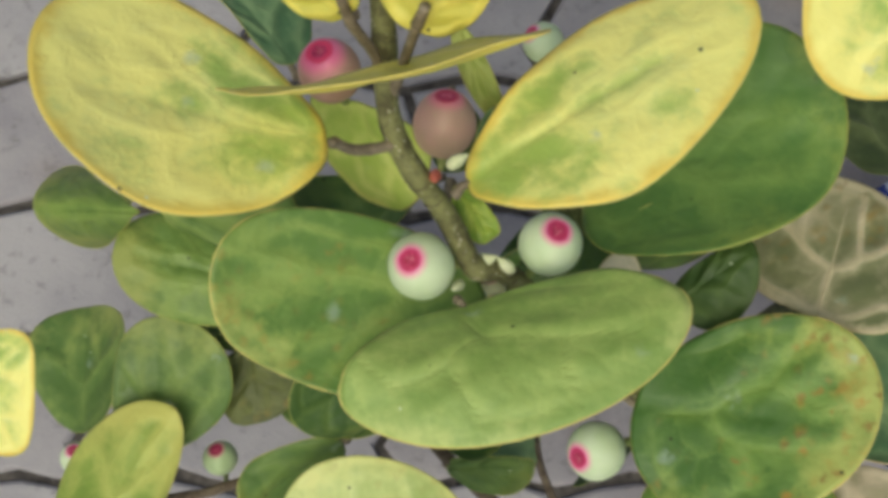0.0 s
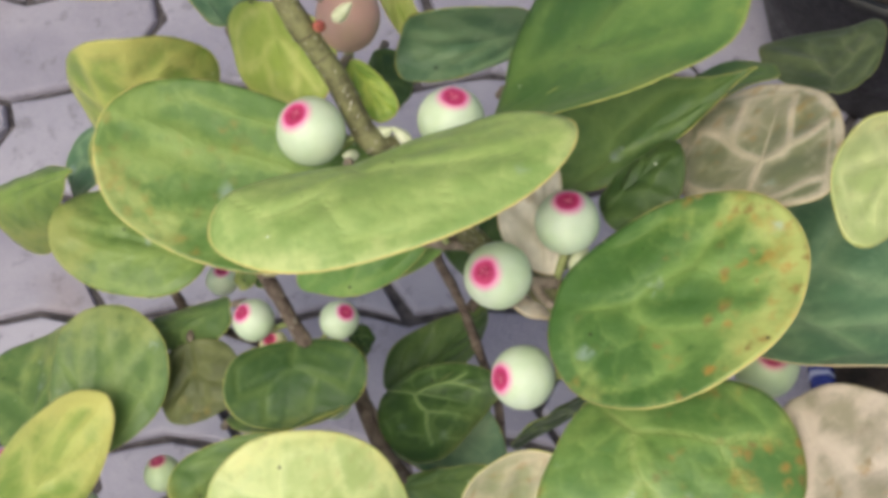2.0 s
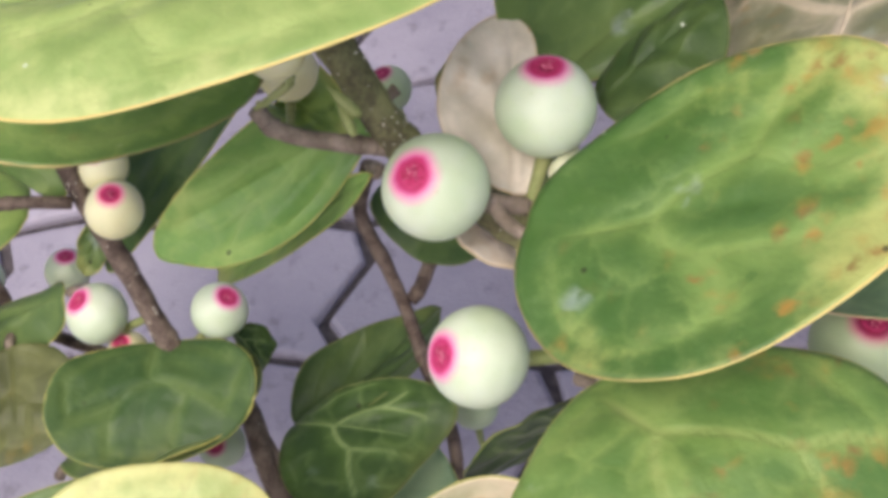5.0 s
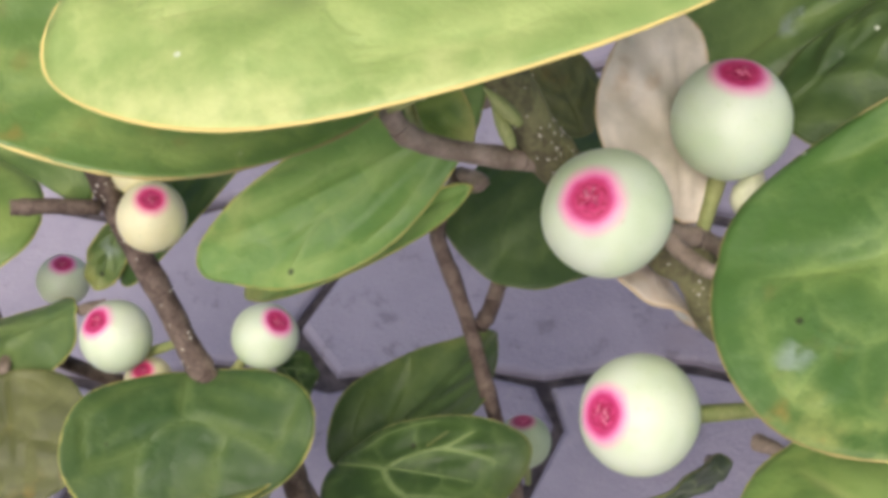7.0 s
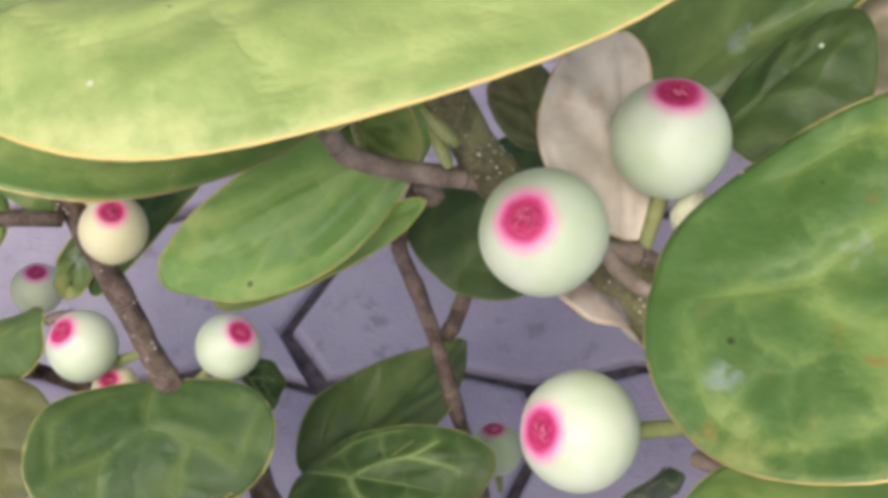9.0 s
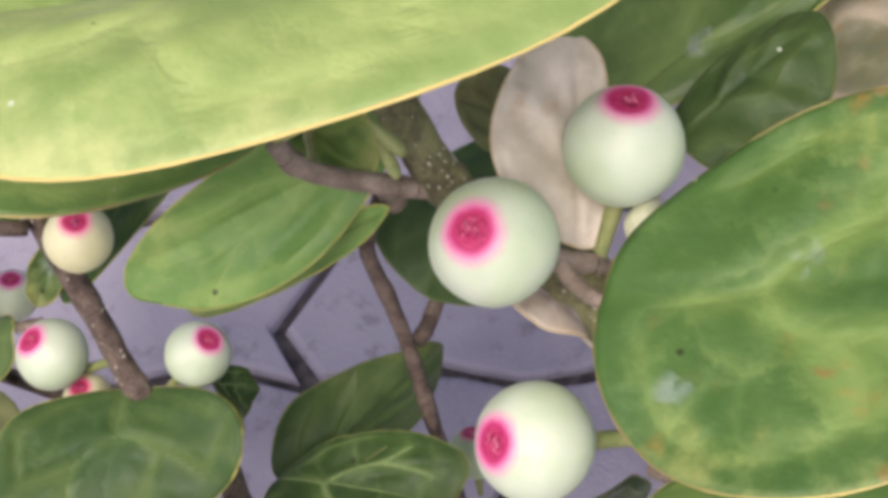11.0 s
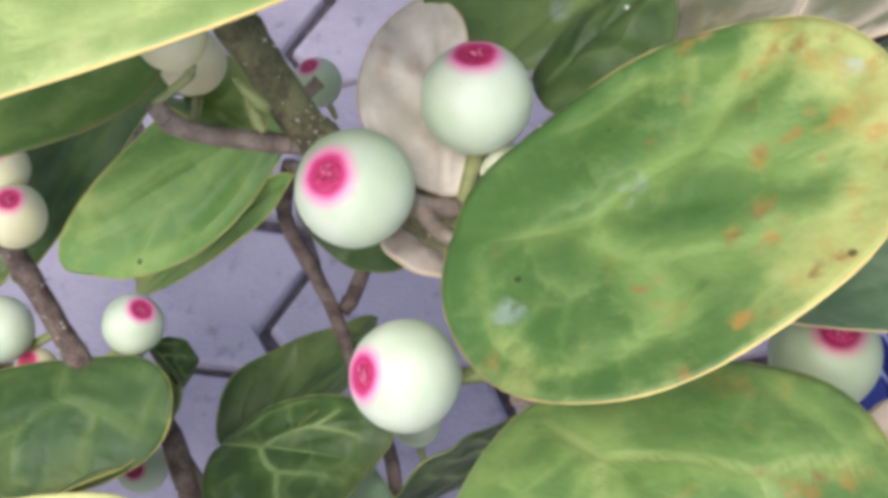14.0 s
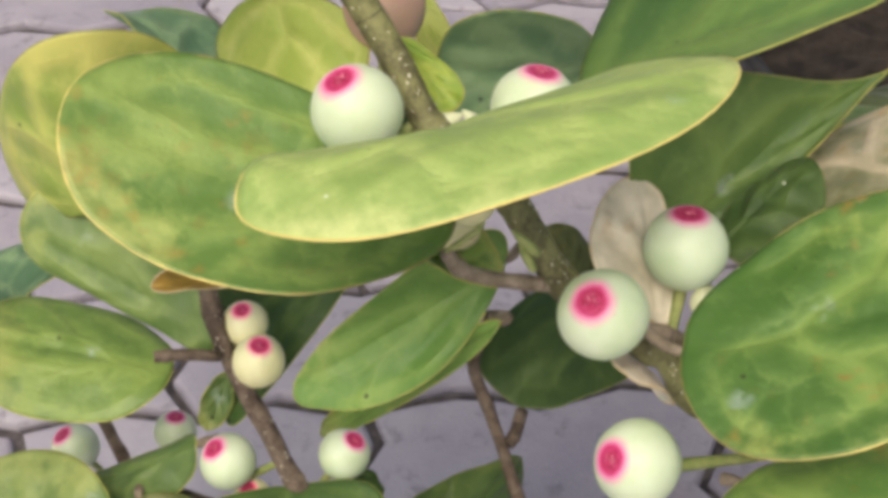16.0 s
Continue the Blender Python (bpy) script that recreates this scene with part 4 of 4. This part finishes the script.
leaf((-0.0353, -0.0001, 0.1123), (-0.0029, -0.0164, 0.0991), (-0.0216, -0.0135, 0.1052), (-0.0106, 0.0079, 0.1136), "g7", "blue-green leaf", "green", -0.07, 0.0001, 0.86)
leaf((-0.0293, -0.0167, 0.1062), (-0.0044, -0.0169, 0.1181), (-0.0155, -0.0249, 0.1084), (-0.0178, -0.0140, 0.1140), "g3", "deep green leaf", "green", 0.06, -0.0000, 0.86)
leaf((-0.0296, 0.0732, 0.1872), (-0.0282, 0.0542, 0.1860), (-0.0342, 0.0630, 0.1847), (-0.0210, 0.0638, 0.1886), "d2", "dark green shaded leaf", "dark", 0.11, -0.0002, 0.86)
leaf((-0.0290, 0.0390, 0.2310), (-0.0203, 0.0281, 0.2249), (-0.0270, 0.0307, 0.2268), (-0.0211, 0.0346, 0.2286), "g10", "lime-green leaf", "green", 0.12, 0.0000, 0.86)
leaf((-0.0233, 0.0284, 0.1890), (-0.0133, 0.0187, 0.1905), (-0.0254, 0.0216, 0.1941), (-0.0169, 0.0280, 0.1963), "g11", "pale green mottled leaf", "green", -0.07, 0.0006, 0.85, stem=False)
leaf((-0.0589, 0.0302, 0.1840), (-0.0757, 0.0243, 0.1891), (-0.0660, 0.0238, 0.1883), (-0.0669, 0.0281, 0.1902), "b1", "golden-brown withering leaf", "tan", 0.17, -0.0005, 0.86)
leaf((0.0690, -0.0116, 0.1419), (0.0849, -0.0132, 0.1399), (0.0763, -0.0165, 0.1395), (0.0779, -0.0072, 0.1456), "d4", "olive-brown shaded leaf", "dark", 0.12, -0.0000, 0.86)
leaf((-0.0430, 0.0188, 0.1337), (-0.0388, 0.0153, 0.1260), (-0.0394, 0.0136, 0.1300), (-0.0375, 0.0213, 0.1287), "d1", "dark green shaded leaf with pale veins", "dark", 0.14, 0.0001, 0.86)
leaf((-0.0677, 0.0373, 0.1459), (-0.0742, 0.0313, 0.1364), (-0.0682, 0.0315, 0.1412), (-0.0730, 0.0352, 0.1430), "g9", "lower green leaf, darkened in colour for shade", "green", 0.12, 0.0000, 0.86)
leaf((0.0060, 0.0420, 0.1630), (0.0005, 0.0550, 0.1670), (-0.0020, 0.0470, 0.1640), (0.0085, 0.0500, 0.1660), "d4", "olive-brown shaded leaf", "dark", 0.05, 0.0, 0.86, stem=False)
leaf((-0.0682, 0.0315, 0.1664), (-0.1039, 0.0460, 0.1837), (-0.0839, 0.0361, 0.1680), (-0.0815, 0.0540, 0.1915), "g13", "dull green mottled leaf", "green", -0.22, 0.0004, 0.87, form=(0.0, -0.010, 0.0, 0.0001, 0.0001), stem=False)

GLAND = plain("gland_dark", (0.012, 0.01, 0.006), (0.03, 0.024, 0.012), 900, 0.5, 0.1)
for blade in [ob for ob in shrub.children if ob.name.startswith("leaf") and ob.data.materials[0] is LEAF["y2"]]:
    rows = [v.co for v in blade.data.vertices[1:1 + RINGS * SEGS]]
    for ring, at in ((18, 34), (17, 38), (15, 36)):
        c, n = rows[ring * SEGS + at], blade.data.vertices[1 + ring * SEGS + at].normal
        n = n if n.z > 0 else -n
        part("gland", tube("gland", [c - n * 0.0001, c + n * 0.0001, c + n * 0.00022], [0.0004, 0.0004, 0.0001], GLAND, 8), blade, "small dark gland at the leaf base")

# ---- the shrub: figs ----
fig((-0.0362, 0.0207, 0.2318), (-0.353, 0.006, 0.935), 0.0075, "white", "pale fig with a crimson mouth", 1)
fig((-0.0071, 0.0273, 0.2246), (0.180, 0.253, 0.951), 0.0073, "white", "pale fig with a crimson mouth", 1)
fig((0.0022, -0.0001, 0.2031), (-0.361, -0.333, 0.871), 0.0076, "white", "pale fig with a crimson mouth", 1)
fig((0.0177, 0.0119, 0.2050), (0.041, 0.273, 0.961), 0.0073, "white", "pale fig with a crimson mouth", 1)
fig((0.0070, -0.0166, 0.1840), (-0.740, -0.287, 0.608), 0.0074, "white", "pale fig with a crimson mouth", 1, root=(0.0310, -0.0125, 0.1780))
fig((-0.0595, 0.0269, 0.1626), (0.153, -0.083, 0.985), 0.0052, "cream", "cream-yellow fig with a pink mouth", 1.12)
fig((-0.0621, 0.0346, 0.1652), (-0.069, -0.035, 0.997), 0.0046, "cream", "cream-yellow fig with a pink mouth", 1)
fig((-0.0825, 0.0399, 0.1235), (0.133, 0.208, 0.969), 0.0047, "white", "pale fig with a crimson mouth", 1)
fig((-0.0678, 0.0189, 0.1407), (-0.434, -0.007, 0.901), 0.0058, "white", "pale fig with a crimson mouth", 1)
fig((-0.0637, 0.0154, 0.1324), (-0.113, -0.042, 0.993), 0.0040, "cream", "cream-yellow fig with a pink mouth", 1)
fig((-0.0441, 0.0178, 0.1425), (0.503, 0.064, 0.862), 0.0053, "white", "pale fig with a crimson mouth", 1)
fig((-0.0967, -0.0145, 0.1121), (-0.151, 0.478, 0.865), 0.0052, "green", "dull green fig with a dark red mouth", 1)
fig((-0.0504, 0.0080, 0.1076), (-0.078, -0.485, 0.871), 0.0049, "green", "dull green fig with a dark red mouth", 1)
fig((-0.1081, 0.0473, 0.1095), (-0.457, 0.076, 0.886), 0.0056, "white", "pale fig with a crimson mouth", 1)
fig((-0.1365, -0.0152, 0.1233), (-0.061, 0.460, 0.886), 0.0047, "white", "pale fig with a crimson mouth", 1)
fig((-0.0568, 0.0638, 0.2375), (-0.251, 0.307, 0.918), 0.0071, "pink", "ripening pink fig", 1.12)
fig((-0.0311, 0.0549, 0.2261), (0.061, 0.649, 0.759), 0.0074, "pinkbrown", "ripening brownish-pink fig", 1.12)
fig((-0.0075, 0.0779, 0.2169), (-0.710, 0.306, 0.635), 0.0050, "white", "pale fig with a crimson mouth", 1)
fig((-0.0188, 0.0125, 0.2190), (-0.300, 0.400, 0.860), 0.0044, "cream", "cream-yellow fig with a pink mouth", 1)
fig((-0.0206, 0.0218, 0.2035), (0.050, 0.350, 0.930), 0.0046, "cream", "cream-yellow fig with a pink mouth", 1)
fig((-0.0135, 0.0608, 0.1523), (-0.236, 0.126, 0.964), 0.0045, "green", "dull green fig with a dark red mouth", 1)
fig((-0.0006, 0.0211, 0.0963), (-0.100, 0.500, 0.860), 0.0050, "green", "dull green fig with a dark red mouth", 1)
# a pale fig in shade: the darker green skin stands in for that shade
fig((0.0630, -0.0100, 0.1735), (0.140, -0.020, 0.990), 0.0077, "green", "dull green fig with a dark red mouth", 1)
fig((-0.1170, -0.0260, 0.1168), (-0.296, -0.344, 0.891), 0.0055, "white", "pale fig with a crimson mouth", 1)


def bud(at, way, size, material, label, slim=1.0):
    """A small pointed bud in overlapping sheaths."""
    p, d = Vector(at), Vector(way).normalized()
    path = [p + d * size * f for f in (0, 0.15, 0.35, 0.6, 0.8, 0.94, 1.0)]
    part("bud", tube("bud", path, [size * slim * k for k in (0.14, 0.24, 0.27, 0.22, 0.13, 0.05, 0.01)], material, 10, 0.03), shrub, label)


bud((-0.0330, 0.0386, 0.2447), (-0.1, -0.55, 0.8), 0.0052, BUD_RED, "small red bud on the stem")
bud((-0.0304, 0.0400, 0.2448), (0.7, 0.3, 0.6), 0.0060, BUD, "pale sheathed bud")
bud((-0.0262, 0.0221, 0.2245), (0.8, 0.2, 0.3), 0.0080, BUD, "pale sheathed bud")
bud((-0.0272, 0.0181, 0.2258), (-0.3, -0.3, 0.5), 0.0050, BUD, "pale sheathed bud")
bud((0.0187, 0.0027, 0.1995), (0.0035, 0.0066, -0.0006), 0.0075, BUD, "pale sheathed bud")
bud((-0.0079, 0.0074, 0.2101), (-0.0044, 0.0025, 0.0039), 0.0064, STALK, "pale green pointed stipule on the stem", 0.55)
bud((-0.0087, 0.0051, 0.2087), (-0.0025, 0.0045, 0.0028), 0.0059, STALK, "pale green pointed stipule on the stem", 0.55)
bud((-0.0156, 0.0208, 0.2255), (-0.0061, 0.0043, 0.0051), 0.0055, BUD, "pale sheathed bud")

# ---- the paved ground ----
ground = tagged(new("ground", mesh_from("ground", [(-60, -60, -0.004), (60, -60, -0.004), (60, 60, -0.004), (-60, 60, -0.004)], [(0, 1, 2, 3)], YARD, False)),
                "dirt-filled paved ground", "ground", kind="structure")
pavement = tagged(new("pavement"), "grey zigzag concrete block paving with dark dirty joints", "pavement", kind="structure")
PX, PY, GAP = 0.115, 0.052, 0.0018
ROW0, COL0 = 0.035, -0.045


def zig(x):
    """The zigzag of the long joints, the same for the rows on both sides."""
    f = ((x - COL0) / (PX / 2) + 0.5) % 1.0
    return 0.0065 * (abs(2 * f - 1) * 2 - 1) * 0.5


def paver_mesh(shift, lift, seed):
    """A block with kinked sides and worn, rounded top edges; shift: its column's offset along the row."""
    n, ring = 9, []
    x0, x1 = -PX / 2 + GAP, PX / 2 - GAP
    for k in range(n):
        x = x0 + (x1 - x0) * k / (n - 1)
        ring.append((x, -PY / 2 + GAP + zig(x + shift + COL0)))
    for f, s in ((-0.25, -0.009), (0.2, 0.0035)):
        ring.append((x1 + s, f * PY))
    for k in range(n):
        x = x1 + (x0 - x1) * k / (n - 1)
        ring.append((x, PY / 2 - GAP + zig(x + shift + COL0)))
    for f, s in ((0.2, 0.0035), (-0.25, -0.009)):
        ring.append((x0 + s, f * PY))
    chip = random.Random(seed)
    ring = [(x + chip.uniform(-0.0009, 0.0009), y + chip.uniform(-0.0009, 0.0009)) for x, y in ring]
    m = len(ring)
    verts, faces = [], []
    for inset, z in ((0.0, -0.02), (0.0, -0.0025), (0.0006, -0.0009), (0.0016, -0.0001), (0.003, 0.0)):
        for x, y in ring:
            verts.append((x - inset * math.copysign(1, x) * min(1, abs(x) / 0.02), y - inset * math.copysign(1, y) * min(1, abs(y) / 0.01), z + lift))
    for j in range(4):
        for k in range(m):
            q = (k + 1) % m
            faces.append((j * m + k, j * m + q, (j + 1) * m + q, (j + 1) * m + k))
    faces.append(tuple(4 * m + k for k in range(m)))
    return mesh_from("paver", verts, faces, PAVER, False)


blocks = {odd: [paver_mesh(PX / 2 + odd * PX / 2, z, k + odd * 9) for z, k in ((0.0, 1), (-0.0008, 2), (0.0007, 3), (0.0003, 4), (-0.0004, 5))] for odd in (0, 1)}
rnd = random.Random(5)
for j in range(-8, 13):
    for i in range(-6, 6):
        odd = j % 2
        ob = part("paver", rnd.choice(blocks[odd]), pavement)
        ob.location = (COL0 + (i + 0.5 + (0.5 if odd else 0.0)) * PX, ROW0 + PY * 1.5 + j * PY, 0)
        ob.rotation_euler = (rnd.uniform(-0.006, 0.006), rnd.uniform(-0.006, 0.006), rnd.uniform(-0.003, 0.003))


def far_paving():
    """The rest of the paved yard, past the blocks that stand near: real blocks, joined."""
    verts, faces = [], []
    for j in range(-32, 40):
        for i in range(-16, 16):
            if -8 <= j < 13 and -6 <= i < 6:
                continue
            src = blocks[j % 2][(i * 7 + j * 3) % 5]
            ox, oy = COL0 + (i + 0.5 + (0.5 if j % 2 else 0.0)) * PX, ROW0 + PY * 1.5 + j * PY
            o = len(verts)
            verts += [(v.co.x + ox, v.co.y + oy, v.co.z) for v in src.vertices]
            faces += [tuple(o + k for k in p.vertices) for p in src.polygons]
    return mesh_from("far_paving", verts, faces, PAVER, False)


tagged(part("far_paving", far_paving(), pavement), kind="stuff")


# ---- pots ----
def pot(name, at, radius, foot, height, wall, material, label, ribs=0):
    """A round pot, turned: outer wall, rolled rim, inner wall; soil inside as a part."""
    base = tagged(new(name), label, "flower pot")
    base.location = at
    n = 144
    prof = [(foot, 0), (foot + 0.25 * (radius - foot), height * 0.2), (foot + 0.7 * (radius - foot), height * 0.6), (radius, height * 0.92), (radius + wall * 0.6, height * 0.96),
            (radius + wall * 0.5, height), (radius - wall * 0.5, height), (radius - wall, height * 0.95), (radius - wall * 1.2, height * 0.6), (foot, wall), (0.0005, wall)]
    verts, stripe, faces = [], [], []
    for r, z in prof:
        for k in range(n):
            g = 2 * math.pi * k / n
            rr = r * (1 + (0.012 * math.cos(g * ribs) if ribs and 0 < z < height * 0.93 else 0))
            verts.append((rr * math.cos(g), rr * math.sin(g), z))
            stripe.append(k / n * (ribs or 1) * 1.5)
    for j in range(len(prof) - 1):
        for k in range(n):
            q = (k + 1) % n
            faces.append((j * n + k, j * n + q, (j + 1) * n + q, (j + 1) * n + k))
    part("vessel", mesh_from("vessel", verts, faces, material, attrs={"stripe": stripe}), base)
    sv, sf, rnd2 = [(0, 0, height * 0.8)], [], random.Random(9)
    for j in range(1, 7):
        for k in range(36):
            g = 2 * math.pi * k / 36
            rr = (radius - wall * 1.1) * j / 6
            sv.append((rr * math.cos(g), rr * math.sin(g), height * 0.8 + rnd2.uniform(-0.002, 0.002)))
    for k in range(36):
        q = (k + 1) % 36
        sf.append((0, 1 + k, 1 + q))
        for j in range(5):
            sf.append((1 + j * 36 + k, 1 + (j + 1) * 36 + k, 1 + (j + 1) * 36 + q, 1 + j * 36 + q))
    part("soil", mesh_from("soil", sv, sf, SOIL), base, "dark damp potting soil")
    return base


pot("flower_pot", (0.142, 0.03, 0.0), 0.052, 0.038, 0.085, 0.005, GLAZE, "blue and white ribbed glazed flower pot on paving", 22)
# added black pot, not a known one: it only darkens the area behind
pot("dark_fill_pot", (0.150, 0.215, 0.0), 0.068, 0.052, 0.09, 0.003, BLACK, "black pot shape added to fill a dark area on the paving")
